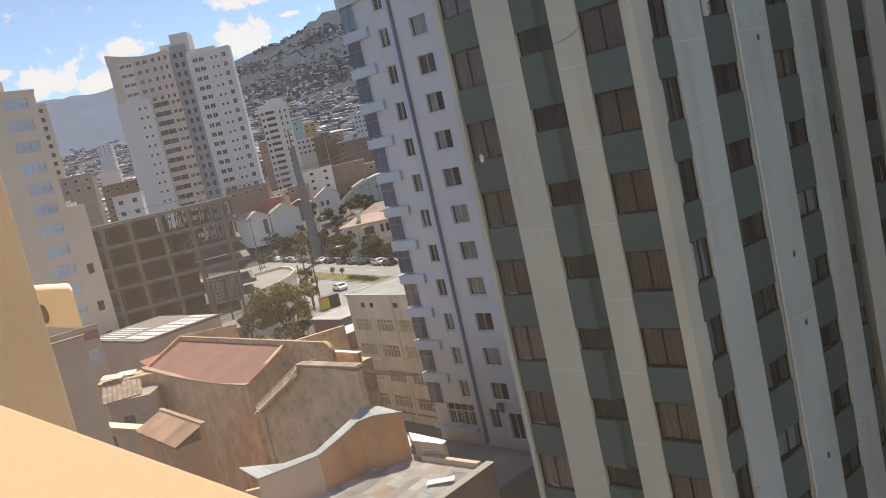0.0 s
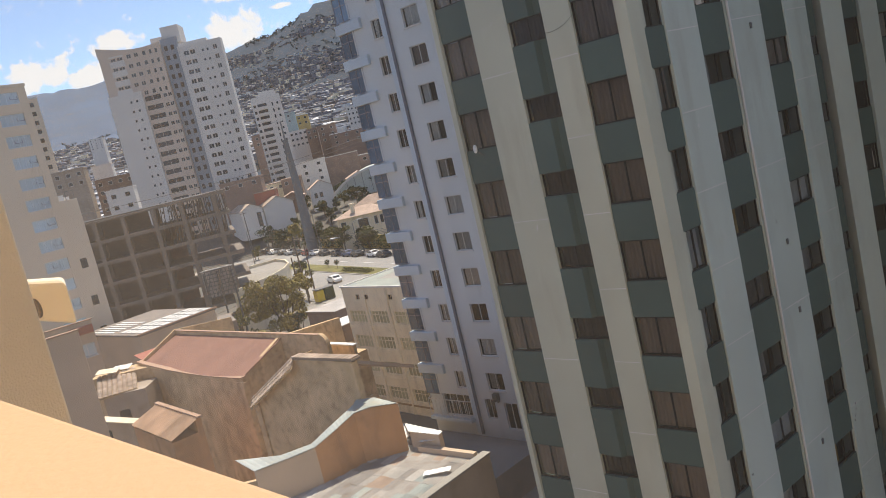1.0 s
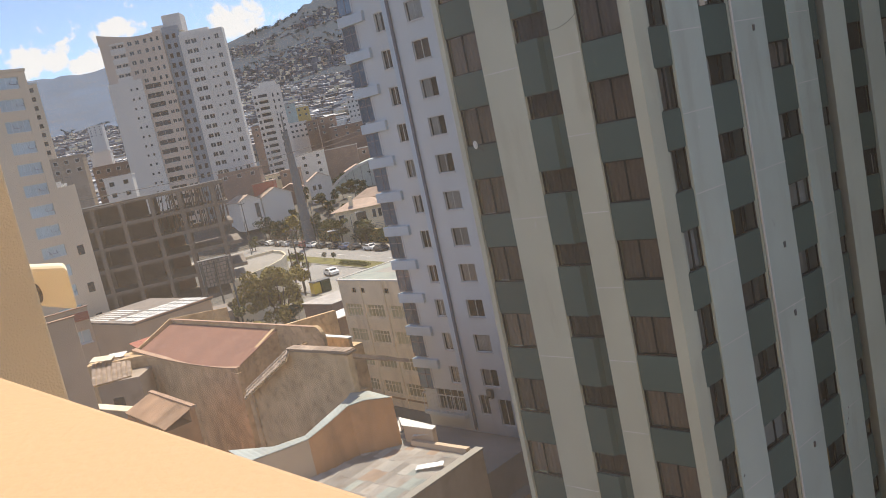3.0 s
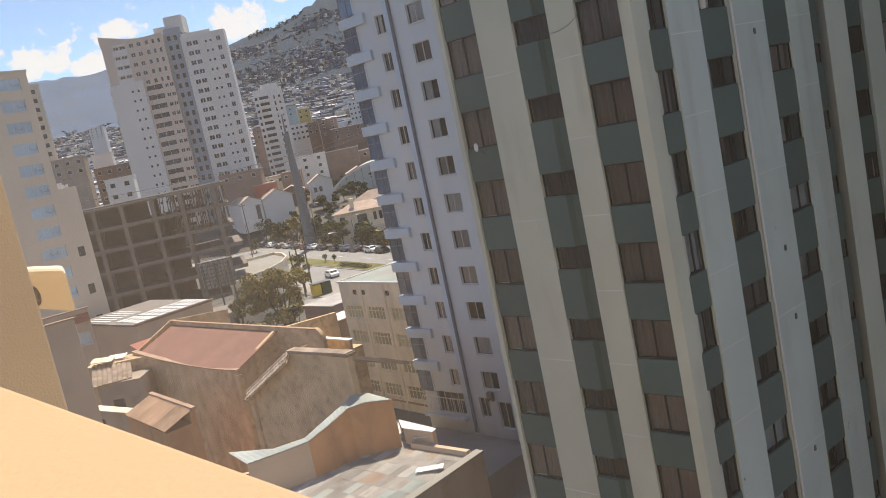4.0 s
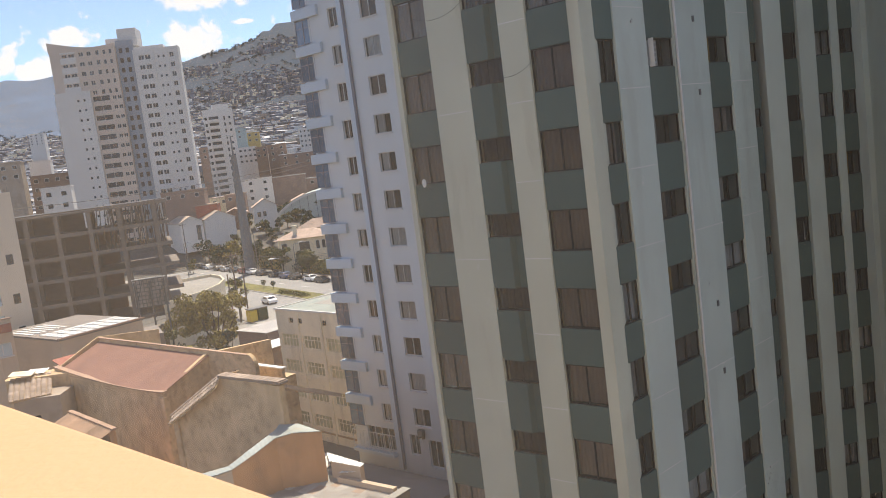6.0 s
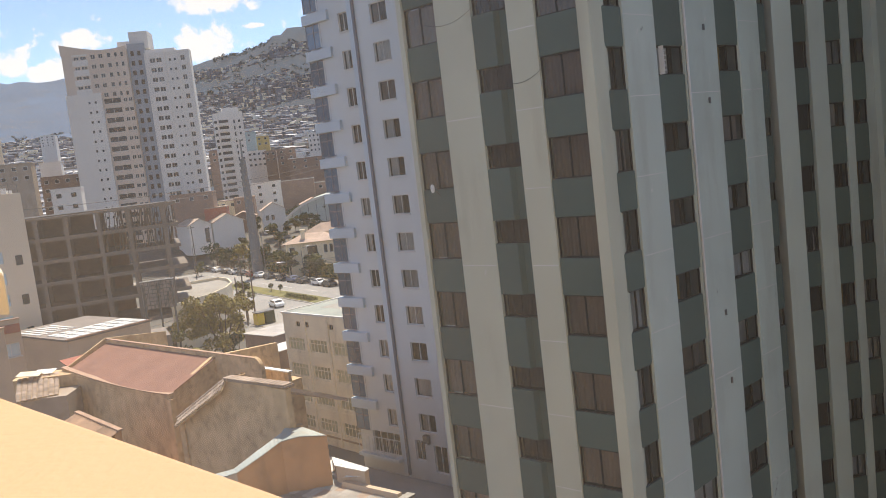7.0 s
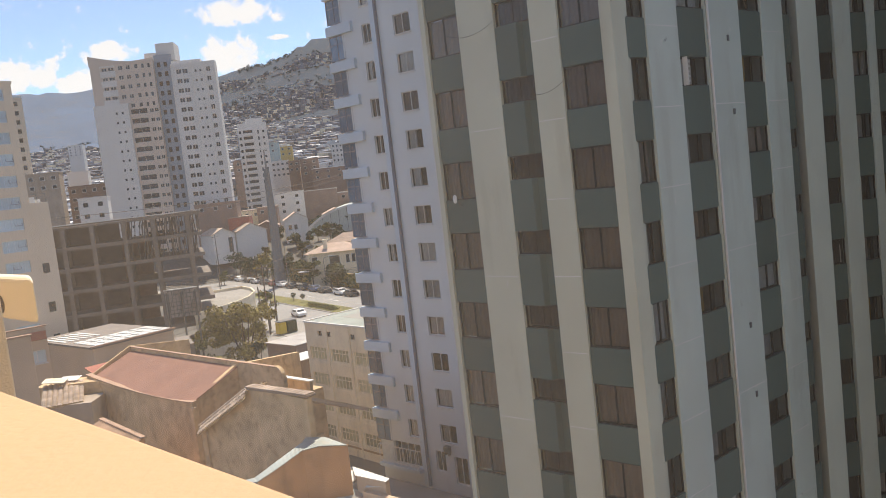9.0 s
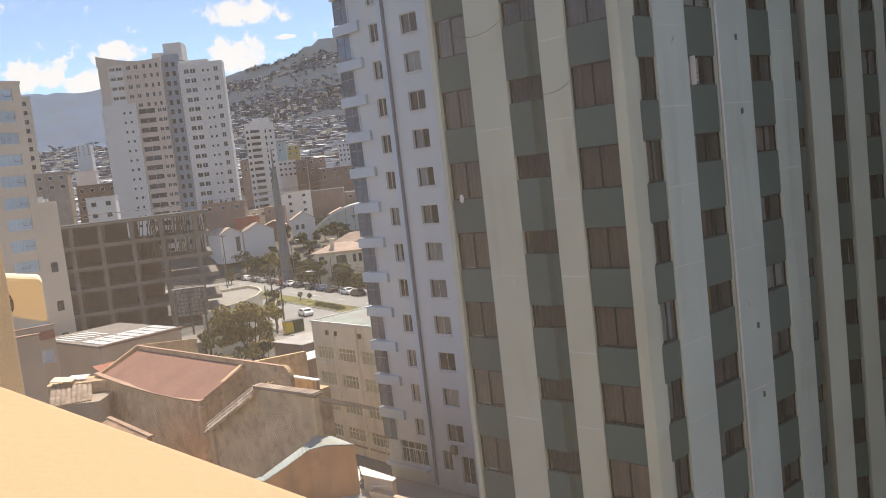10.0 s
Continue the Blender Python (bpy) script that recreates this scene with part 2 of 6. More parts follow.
def to_mesh(name, bm, mats, sides=True):
    if sides:
        bmesh.ops.recalc_face_normals(bm, faces=bm.faces[:])
    me = bpy.data.meshes.new(name)
    bm.to_mesh(me)
    bm.free()
    for m in mats if isinstance(mats, (list, tuple)) else [mats]:
        me.materials.append(m)
    return me


def part(name, bm, mats, parent, label="", at=None):
    """Links a bmesh, or a finished mesh, as one object under a thing or part. at: its pose in the parent's space."""
    me = bm if isinstance(bm, bpy.types.Mesh) else to_mesh(name, bm, mats)
    ob = new(name, me)
    ob.parent = parent
    if at is not None:
        ob.matrix_basis = at
    return tagged(ob, label)


def single(name, bm, mats, label, category, group="", kind="", at=None):
    ob = tagged(new(name, bm if isinstance(bm, bpy.types.Mesh) else to_mesh(name, bm, mats)), label, category, group, kind)
    if at is not None:
        ob.matrix_basis = at
    return ob


def quad(bm, *pts, mat=0):
    f = bm.faces.new([bm.verts.new(p) for p in pts])
    f.material_index = mat
    return f


def box(bm, x0, x1, y0, y1, z0, z1, mat=0, bevel=0.0):
    v = [bm.verts.new((x, y, z)) for z in (z0, z1) for x, y in ((x0, y0), (x1, y0), (x1, y1), (x0, y1))]
    fs = []
    for k in ((3, 2, 1, 0), (4, 5, 6, 7), (0, 1, 5, 4), (1, 2, 6, 5), (2, 3, 7, 6), (3, 0, 4, 7)):
        f = bm.faces.new([v[i] for i in k])
        f.material_index = mat
        fs.append(f)
    if bevel:
        bmesh.ops.bevel(bm, geom=list({e for f in fs for e in f.edges}), offset=bevel, segments=2, profile=0.5, affect="EDGES", clamp_overlap=True)
    return bm


def boxes(*rows, bevel=0.0):
    bm = bmesh.new()
    for r in rows:
        box(bm, *r, bevel=bevel)
    return bm


def prism(bm, outline, z0, z1, mat=0):
    """An upright prism over a plan outline."""
    lo, hi = [bm.verts.new((x, y, z0)) for x, y in outline], [bm.verts.new((x, y, z1)) for x, y in outline]
    n = len(outline)
    for k in range(n):
        bm.faces.new((lo[k], lo[(k + 1) % n], hi[(k + 1) % n], hi[k])).material_index = mat
    bm.faces.new(hi).material_index = mat
    bm.faces.new(lo[::-1]).material_index = mat
    return bm


def extrude_profile(bm, profile, y0, y1, mat=0):
    """A profile in x and z, swept along y."""
    a, b = [bm.verts.new((x, y0, z)) for x, z in profile], [bm.verts.new((x, y1, z)) for x, z in profile]
    n = len(profile)
    for k in range(n):
        bm.faces.new((a[k], a[(k + 1) % n], b[(k + 1) % n], b[k])).material_index = mat
    bm.faces.new(a[::-1]).material_index = mat
    bm.faces.new(b).material_index = mat
    return bm


def tube(bm, a, b, r0, r1=None, sides=8):
    a, b = Vector(a), Vector(b)
    r1 = r0 if r1 is None else r1
    q = (b - a).to_track_quat("Z", "Y")
    rings = []
    for c, r in ((a, r0), (b, r1)):
        rings.append([bm.verts.new(c + q @ Vector((r * math.cos(2 * math.pi * k / sides), r * math.sin(2 * math.pi * k / sides), 0))) for k in range(sides)])
    for k in range(sides):
        bm.faces.new((rings[0][k], rings[0][(k + 1) % sides], rings[1][(k + 1) % sides], rings[1][k]))
    bm.faces.new(rings[0][::-1])
    bm.faces.new(rings[1])
    return bm


def pierced(bm, x0, x1, z0, z1, holes, y=0.0, deep=0.25, mat=0):
    """A wall face at y with openings (x0, x1, z0, z1) and their reveals, going in by deep."""
    xs = sorted({x0, x1, *(h[0] for h in holes), *(h[1] for h in holes)})
    zs = sorted({z0, z1, *(h[2] for h in holes), *(h[3] for h in holes)})
    for i in range(len(xs) - 1):
        run = None
        for k in range(len(zs)):
            solid = k < len(zs) - 1 and not any(h[0] < (xs[i] + xs[i + 1]) / 2 < h[1] and h[2] < (zs[k] + zs[k + 1]) / 2 < h[3] for h in holes)
            if solid and run is None:
                run = zs[k]
            if not solid and run is not None:
                quad(bm, (xs[i], y, run), (xs[i + 1], y, run), (xs[i + 1], y, zs[k]), (xs[i], y, zs[k]), mat=mat)
                run = None
    for a, b, c, d in holes:
        for p, q in (((a, c), (b, c)), ((b, c), (b, d)), ((b, d), (a, d)), ((a, d), (a, c))):
            quad(bm, (p[0], y, p[1]), (p[0], y + deep, p[1]), (q[0], y + deep, q[1]), (q[0], y, q[1]), mat=mat)
    return bm


def shell(bm, w, d, z0, z1, holes=(), deep=0.25, x0=0.0, mat=0):
    """A block whose front, at y = 0, is pierced."""
    pierced(bm, x0, w, z0, z1, list(holes), 0.0, deep, mat)
    for p, q in (((w, 0), (w, d)), ((w, d), (x0, d)), ((x0, d), (x0, 0))):
        quad(bm, (*p, z0), (*q, z0), (*q, z1), (*p, z1), mat=mat)
    quad(bm, (x0, 0, z1), (w, 0, z1), (w, d, z1), (x0, d, z1), mat=mat)
    return bm


def window_meshes(w, h, bars=1, rail=0.05, cross=False, pane_mat=None, frame_mat=None):
    """A frame with upright bars and its pane, from the lower left corner."""
    cuts = [0.0] + [w * (k + 1) / (bars + 1) for k in range(bars)] + [w]
    levels = [0.0, h * 0.66, h] if cross else [0.0, h]
    holes = []
    for i in range(len(cuts) - 1):
        for k in range(len(levels) - 1):
            holes.append((cuts[i] + (rail if i == 0 else rail / 2), cuts[i + 1] - (rail if i == len(cuts) - 2 else rail / 2),
                          levels[k] + (rail if k == 0 else rail / 2), levels[k + 1] - (rail if k == len(levels) - 2 else rail / 2)))
    f = pierced(bmesh.new(), 0, w, 0, h, holes, 0.0, 0.06)
    bmesh.ops.remove_doubles(f, verts=f.verts[:], dist=0.001)
    f = to_mesh("window", f, frame_mat or FRAME_DARK)
    p = bmesh.new()
    quad(p, (rail, 0.03, rail), (w - rail, 0.03, rail), (w - rail, 0.03, h - rail), (rail, 0.03, h - rail))
    return f, to_mesh("pane", p, pane_mat or PANE, False)


def add_window(meshes, parent, at, label=""):
    ob = part("window", meshes[0], None, parent, label, at)
    p = part("pane", meshes[1], None, ob)
    if meshes[1].materials[0] is PANE:
        p.visible_shadow = False
    return ob


def curtain_mesh(w, h, mat, drawn=1.0):
    """A hanging curtain with folds."""
    bm = bmesh.new()
    n = max(6, int(w * 18))
    cols = []
    for k in range(n + 1):
        x = w * drawn * k / n
        y = 0.035 * math.sin(k * 1.9) + 0.015 * math.sin(k * 0.7)
        cols.append((bm.verts.new((x, y, 0)), bm.verts.new((x, y * 0.6, h))))
    for a, b in zip(cols, cols[1:]):
        bm.faces.new((a[0], b[0], b[1], a[1]))
    return to_mesh("curtain", bm, mat)


def T(x, y, z, rz=0):
    return pose(x, y, z, 0, 0, rz)


def spot(bearing, distance):
    b = radians(bearing)
    return distance * math.sin(b), distance * math.cos(b)


rnd = random.Random(7)
GRID = -46.0   # heading of the town's street grid

# ---- ground, streets, hills ----
STREET = -3.0


def lerp_table(table, v):
    if v <= table[0][0]:
        return table[0][1]
    for (a, p), (b, q) in zip(table, table[1:]):
        if v <= b:
            return p + (q - p) * (v - a) / (b - a)
    return table[-1][1]


NEAR_RISE = ((0, -27), (112, -27), (128, -24), (244, -24), (262, -18), (330, -12), (440, -2), (600, 12), (1000, 52), (1500, 122), (2000, 228), (2600, 400), (3200, 330), (4800, 250))
FAR_RISE = ((0, -27), (112, -27), (128, -24), (244, -24), (262, -18), (330, -13), (600, 8), (1000, 42), (1500, 96), (1900, 122), (2600, 190), (3300, 340), (4100, 557), (4700, 490), (4900, 480))
RIDGE = ((-40, 0.95), (-11.5, 0.91), (-9.5, 0.945), (-7.7, 0.995), (-6.6, 1.05), (-5.97, 1.085), (-5.5, 1.145), (-4.87, 1.14), (-4.45, 1.185), (-3.9, 1.16), (-3.4, 1.16), (0, 1.16), (40, 1.0))


def land(x, y):
    r, b = math.hypot(x, y), math.degrees(math.atan2(x, y))
    mix = min(max((b + 17.0) / 4.5, 0), 1)
    mix = mix * mix * (3 - 2 * mix)
    h = lerp_table(NEAR_RISE, r) * mix + lerp_table(FAR_RISE, r) * (1 - mix)
    if r > 500:
        rough = noise.fractal(Vector((x / 420, y / 420, 3.1)), 1.0, 2.0, 5)
        h += rough * min((r - 500) * 0.02, 30) + (noise.ridged_multi_fractal(Vector((x / 260, y / 260, 1.7)), 1.0, 2.1, 5, 1.0, 2.0) - 1.0) * min(max(r - 1500, 0) * 0.014, 14)
        h *= 1 + (lerp_table(RIDGE, b) - 1) * min(max((r - 900) / 1200, 0), 1) if mix > 0.3 else 1
    return h + EYE


bm = bmesh.new()
radii = [0, 30, 60, 100, 112, 128, 150, 200, 244, 262, 290, 330, 360, 400, 440, 500, 560, 640, 720, 820, 920, 1040, 1160, 1300, 1450, 1600, 1750, 1900, 2050, 2200, 2350, 2500, 2600, 2700, 2850, 3000, 3200, 3400, 3600, 3800, 4000, 4100, 4250, 4500, 4800]
bearings = [-180 + 6 * k for k in range(24)] + [-36 + 0.5 * k for k in range(145)] + [42 + 6 * k for k in range(23)]
rings = []
for r in radii[1:]:
    ring = []
    for b in bearings:
        x, y = spot(b, r)
        ring.append(bm.verts.new((x, y, land(x, y))))
    rings.append(ring)
centre = bm.verts.new((0, 0, land(0, 0)))
n = len(bearings)
for k in range(n):
    bm.faces.new((centre, rings[0][(k + 1) % n], rings[0][k]))
    for a, b in zip(rings, rings[1:]):
        bm.faces.new((a[k], a[(k + 1) % n], b[(k + 1) % n], b[k]))
for f in bm.faces:
    f.smooth = True
    c = f.calc_center_median()
    r, bearing = math.hypot(c.x, c.y), math.degrees(math.atan2(c.x, c.y))
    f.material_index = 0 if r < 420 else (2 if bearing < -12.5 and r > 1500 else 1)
# blue distance haze is put into the base colour of both hill materials
HILL = material("haze_blue_hillside", (0.026, 0.048, 0.078), 0.95, 0.35, 0.10, 0.05, 0, stain=0.8, stain_color=(0.012, 0.026, 0.038))
FARHILL = material("haze_blue_far_hillside", (0.088, 0.132, 0.205), 0.95, 0.15, 0.03, 0.02, 0, stain=0.7, stain_color=(0.120, 0.128, 0.150))
single("ground", bm, [EARTH, HILL, FARHILL], "dusty ground rising to hills coloured with blue haze", "ground", kind="structure")

# ---- own building: ledge, jamb wall, facade ----
LEDGE_TOP = EYE - 0.32
# plan frame of the facade: x along it, y into the building (its edge is y = 0)
OWN = pose(-0.633, 1.270, 0, 0, 0, math.degrees(math.atan2(0.752, -0.659)))


def own_box(x0, x1, y0, y1, z0, z1, bevel=0.0):
    return box(bmesh.new(), x0, x1, y0, y1, z0, z1, bevel=bevel)


single("window_ledge", own_box(-4.0, 3.0, 0.0, 0.95, LEDGE_TOP - 0.30, LEDGE_TOP, 0.012), LEDGE, "wide ledge painted pale orange in full sun", "ledge", kind="structure", at=OWN)
single("wall_wing", own_box(3.27, 3.75, -0.86, 0.05, STREET, EYE + 5.0, 0.015), ORANGE, "orange stucco wing wall beyond the ledge", "wall", kind="structure", at=OWN)
# carried far past the view so orange light bounces onto the tower
single("wall_facade", own_box(-14.0, 12.0, 0.052, 0.30, STREET, LEDGE_TOP - 0.302), ORANGE, "orange stucco outer wall below the ledge", "wall", kind="structure", at=OWN)
single("wall_facade_upper", own_box(1.2, 12.0, 0.052, 0.27, LEDGE_TOP + 0.002, EYE + 6.0), ORANGE, "orange stucco outer wall beside the window", "wall", kind="structure", at=OWN)
single("wall_lintel", own_box(-4.0, 1.198, 0.052, 0.30, EYE + 0.95, EYE + 6.0), ORANGE, "orange stucco wall over the window", "wall", kind="structure", at=OWN)
# unseen stretch of facade, added as a warm bounce for the tower
single("wall_facade_far", own_box(-14.0, -4.202, 0.052, 0.30, LEDGE_TOP - 0.298, EYE + 6.0), ORANGE, "unseen orange stucco wall added to bounce warm light", "wall", kind="structure", at=OWN)
# the room that the camera stands in
single("floor", own_box(-4.0, 3.0, 0.952, 4.5, EYE - 1.7, EYE - 1.5), CREAMBOX, "pale floor of the room", "floor", kind="structure", at=OWN)
single("ceiling", own_box(-4.0, 3.0, 0.302, 4.5, EYE + 1.0, EYE + 1.2), CREAMBOX, "pale ceiling of the room", "ceiling", kind="structure", at=OWN)
single("wall_back", own_box(-4.0, 3.0, 4.5, 4.7, EYE - 1.7, EYE + 1.2), CREAMBOX, "cream back wall of the room", "wall", kind="structure", at=OWN)
single("wall_side", own_box(3.0, 3.2, 0.302, 4.7, EYE - 1.7, EYE + 1.2), CREAMBOX, "cream side wall of the room", "wall", kind="structure", at=OWN)
single("wall_side_far", own_box(-4.2, -4.0, 0.0, 4.7, EYE - 1.7, EYE + 1.2), CREAMBOX, "cream far side wall of the room", "wall", kind="structure", at=OWN)


def veil_glass():
    """Clear window glass with a thin warm translucent film that stands in for veiling glare."""
    m = bpy.data.materials.new("glare_veil_glass")
    m.use_nodes = True
    N, L = m.node_tree.nodes, m.node_tree.links
    N.clear()
    o, mix, tr, veil = (N.new("ShaderNode" + k) for k in ("OutputMaterial", "MixShader", "BsdfTransparent", "BsdfTranslucent"))
    veil.inputs["Color"].default_value = (0.86, 0.74, 0.62, 1)
    g, n, r = N.new("ShaderNodeTexCoord"), N.new("ShaderNodeTexNoise"), N.new("ShaderNodeMapRange")
    n.inputs["Scale"].default_value, n.inputs["Detail"].default_value = 6.0, 3
    x, a = N.new("ShaderNodeSeparateXYZ"), N.new("ShaderNodeMath")
    a.operation, a.inputs[1].default_value = "MULTIPLY_ADD", 0.05
    L.new(g.outputs["Object"], n.inputs["Vector"])
    L.new(g.outputs["Object"], x.inputs[0])
    L.new(n.outputs[0], a.inputs[0])
    L.new(x.outputs[0], a.inputs[2])
    # the glare put into the film grows towards the pane's +x end
    r.inputs["From Min"].default_value, r.inputs["From Max"].default_value = -1.32, -1.08
    r.inputs["To Min"].default_value, r.inputs["To Max"].default_value = VEIL * 0.17, VEIL
    r.interpolation_type = "SMOOTHSTEP"
    L.new(a.outputs[0], r.inputs["Value"])
    L.new(r.outputs[0], mix.inputs[0])
    L.new(tr.outputs[0], mix.inputs[1])
    L.new(veil.outputs[0], mix.inputs[2])
    L.new(mix.outputs[0], o.inputs[0])
    return m


# strength of the veiling glare mixed into the pane
VEIL = 0.064
pane = single("window_1", own_box(-3.98, 1.19, 0.255, 0.259, LEDGE_TOP, EYE + 0.948), veil_glass(), "sliding window pane with a warm glare film, standing on the ledge", "window", kind="structure", at=OWN)
pane.visible_shadow = False
balcony = thing("balcony", OWN @ T(3.93, -1.24, EYE - 0.672), "cream rounded concrete balcony of the orange building", "balcony")
bm = prism(bmesh.new(), [(0.02, 0), (1.5, 0), (1.5, -0.12), (0.42, -0.12)], 0, 0.295)
bmesh.ops.bevel(bm, geom=bm.edges[:], offset=0.035, segments=3, profile=0.5, affect="EDGES", clamp_overlap=True)
part("body", bm, CREAMBOX, balcony)
part("slab", boxes((1.15, 1.5, 0.002, 1.29, 0.0, 0.16)), CREAMBOX, balcony)
# flat disc: the stain and the hole's shade share one dark colour
bm = bmesh.new()
prism(bm, [(0.12 * math.cos(a * 0.4488), 0.07 * math.sin(a * 0.4488)) for a in range(14)], -0.004, 0.02)
part("drain_hole", bm, BARK, balcony, "dark brown disc for a drain hole, its stain and shade", pose(0.78, 0.0, 0.105, -90, 0, 0))

# ---- tower with white piers and dark green panels ----
FLOOR = 2.75
TOP = 15   # storeys
G_LEFT, G_RIGHT, G_BACK = pose(1.93, 32.14, 0, 0, 0, -46.3), pose(8.10, 26.78, 0, 0, 0, 37.7), pose(18.35, 34.99, 0, 0, 0, 9.0)
tower = thing("apartment_tower", pose(1.93, 32.14, STREET, 0, 0, -46.3), "tall apartment tower of pale piers and dark green panels", "building")
INTO = tower.matrix_basis.inverted()


def facet(frame_of):
    return INTO @ frame_of


def pier(frame_of, u0, u1, out, label=""):
    b = box(bmesh.new(), u0, u1, -out, 0.5, STREET, TOP * FLOOR, bevel=0.02)
    # left facade takes the copy with warm bounce light in its colour
    part("pier", b, PILLAR_WARM_LIT if frame_of is G_LEFT else PILLAR, tower, label, facet(frame_of))


def bay(frame_of, u0, u1, sill, height, curtains, offset=0.0, bars=1, fold=0.0):
    """A bay of stacked windows and green panels. sill: the height of a sill within its storey."""
    w = u1 - u0
    meshes = window_meshes(w, height, bars, 0.045)
    drapes = [curtain_mesh(w - 0.1, height - 0.1, m, d) for m, d in curtains] if curtains else []
    gap = FLOOR - height
    b = bmesh.new()
    if fold:
        prism(b, [(0, -fold), (w * 0.66, -fold - 0.05), (w * 0.72, 0.12), (w, 0.16), (w, 0.5), (0, 0.5)], 0, gap)
    else:
        box(b, 0, w, 0, 0.3, 0, gap, bevel=0.012)
    panel = to_mesh("panel", b, GREEN)
    for k in range(-1, TOP):
        z = sill + k * FLOOR
        base = facet(frame_of) @ T(u0, offset, 0)
        if z - gap > STREET:
            part("panel", panel, None, tower, "", base @ T(0, 0, z - gap))
        elif z > STREET:
            part("panel", boxes((0, w, 0, 0.3, 0, z - STREET)), GREEN, tower, "", base @ T(0, 0, STREET))
        if z > STREET:
            add_window(meshes, tower, base @ T(0, 0.06, z))
            if drapes:
                c = drapes[(k * 5 + int(u0 * 3)) % len(drapes)]
                part("curtain", c, None, tower, "", base @ T(0.05, 0.24, z + 0.05))


LS, RS = 0.87, 1.38
full = [(CURTAIN, 1.0)]
YELLOW_CURTAIN = material("yellow_curtain", (0.62, 0.42, 0.15), 0.9, 0.15, 4, 25, 0.1)
mixed = [(NET, 0.45), (CURTAIN, 0.4), (NET, 1.0), (YELLOW_CURTAIN, 0.35), (NET, 0.7), (CURTAIN, 0.9), (NET, 0.3)]
pier(G_LEFT, -0.30, -0.06, 0.10, "slim pale corner strip")
bay(G_LEFT, -0.05, 1.57, LS, 1.46, full)
pier(G_LEFT, 1.57, 3.28, 0.06)
# a dark sheet fills this opening as room shade, not a curtain
bay(G_LEFT, 3.28, 4.83, LS + 0.57, 0.86, [(ROOM_SHADE, 1.0)], offset=0.02, fold=0.06)
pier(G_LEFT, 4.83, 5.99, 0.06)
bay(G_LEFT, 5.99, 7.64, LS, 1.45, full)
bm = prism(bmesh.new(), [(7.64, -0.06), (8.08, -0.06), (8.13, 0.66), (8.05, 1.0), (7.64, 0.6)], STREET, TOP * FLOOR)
part("pier", bm, PILLAR_WARM_LIT, tower, "pale corner pier", facet(G_LEFT))
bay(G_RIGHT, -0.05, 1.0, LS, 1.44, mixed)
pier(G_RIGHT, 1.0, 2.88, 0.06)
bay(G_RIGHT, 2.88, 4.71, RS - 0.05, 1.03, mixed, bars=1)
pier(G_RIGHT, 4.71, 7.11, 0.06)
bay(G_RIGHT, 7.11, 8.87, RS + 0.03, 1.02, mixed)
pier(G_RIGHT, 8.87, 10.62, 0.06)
# here too a dark sheet gives the shade behind the glass
bay(G_RIGHT, 10.62, 11.34, RS, 0.8, [(ROOM_SHADE, 1.0)], bars=0)
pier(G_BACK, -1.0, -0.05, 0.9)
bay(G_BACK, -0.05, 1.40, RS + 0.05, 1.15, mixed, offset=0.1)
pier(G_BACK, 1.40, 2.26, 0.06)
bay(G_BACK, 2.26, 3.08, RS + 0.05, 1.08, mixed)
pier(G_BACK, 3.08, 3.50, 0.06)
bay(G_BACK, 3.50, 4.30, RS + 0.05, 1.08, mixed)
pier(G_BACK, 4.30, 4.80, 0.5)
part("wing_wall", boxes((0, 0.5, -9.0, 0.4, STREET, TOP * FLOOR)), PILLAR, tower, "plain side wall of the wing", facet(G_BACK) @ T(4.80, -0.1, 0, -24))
# solid core, coloured dark for the unlit rooms
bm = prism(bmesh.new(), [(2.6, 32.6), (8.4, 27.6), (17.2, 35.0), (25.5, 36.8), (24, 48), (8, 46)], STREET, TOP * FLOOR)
part("core", bm, ROOM_SHADE, tower, "", INTO)
# joints cast into the piers
for fr, u0, u1, out, every in ((G_LEFT, 1.60, 3.25, 0.06, 2), (G_LEFT, 4.86, 5.96, 0.06, 1), (G_RIGHT, 1.03, 2.85, 0.06, 1), (G_RIGHT, 8.9, 10.6, 0.06, 1), (G_RIGHT, 4.72, 7.15, 0.06, 2)):
    for k in range(1, TOP, every):
        part("joint", boxes((u0, u1, -out - 0.006, -out + 0.02, k * FLOOR + 0.62, k * FLOOR + 0.65)), SILL, tower, "", facet(fr))
# rain pipe beside the corner pier, and the strip along the neighbour
part("rain_pipe", tube(bmesh.new(), (4.78, -0.12, STREET), (4.78, -0.12, TOP * FLOOR), 0.05), SILL, tower, "pale rain pipe", facet(G_RIGHT))
for k in (2, 3, 5, 6, 9, 10):
    part("vent", boxes((6.10 + 0.05 * (k % 2), 6.22 + 0.05 * (k % 2), -0.10, -0.05, k * FLOOR + 0.2, k * FLOOR + 0.42)), STEEL, tower, "small grey vent", facet(G_RIGHT))
scuffs = random.Random(31)
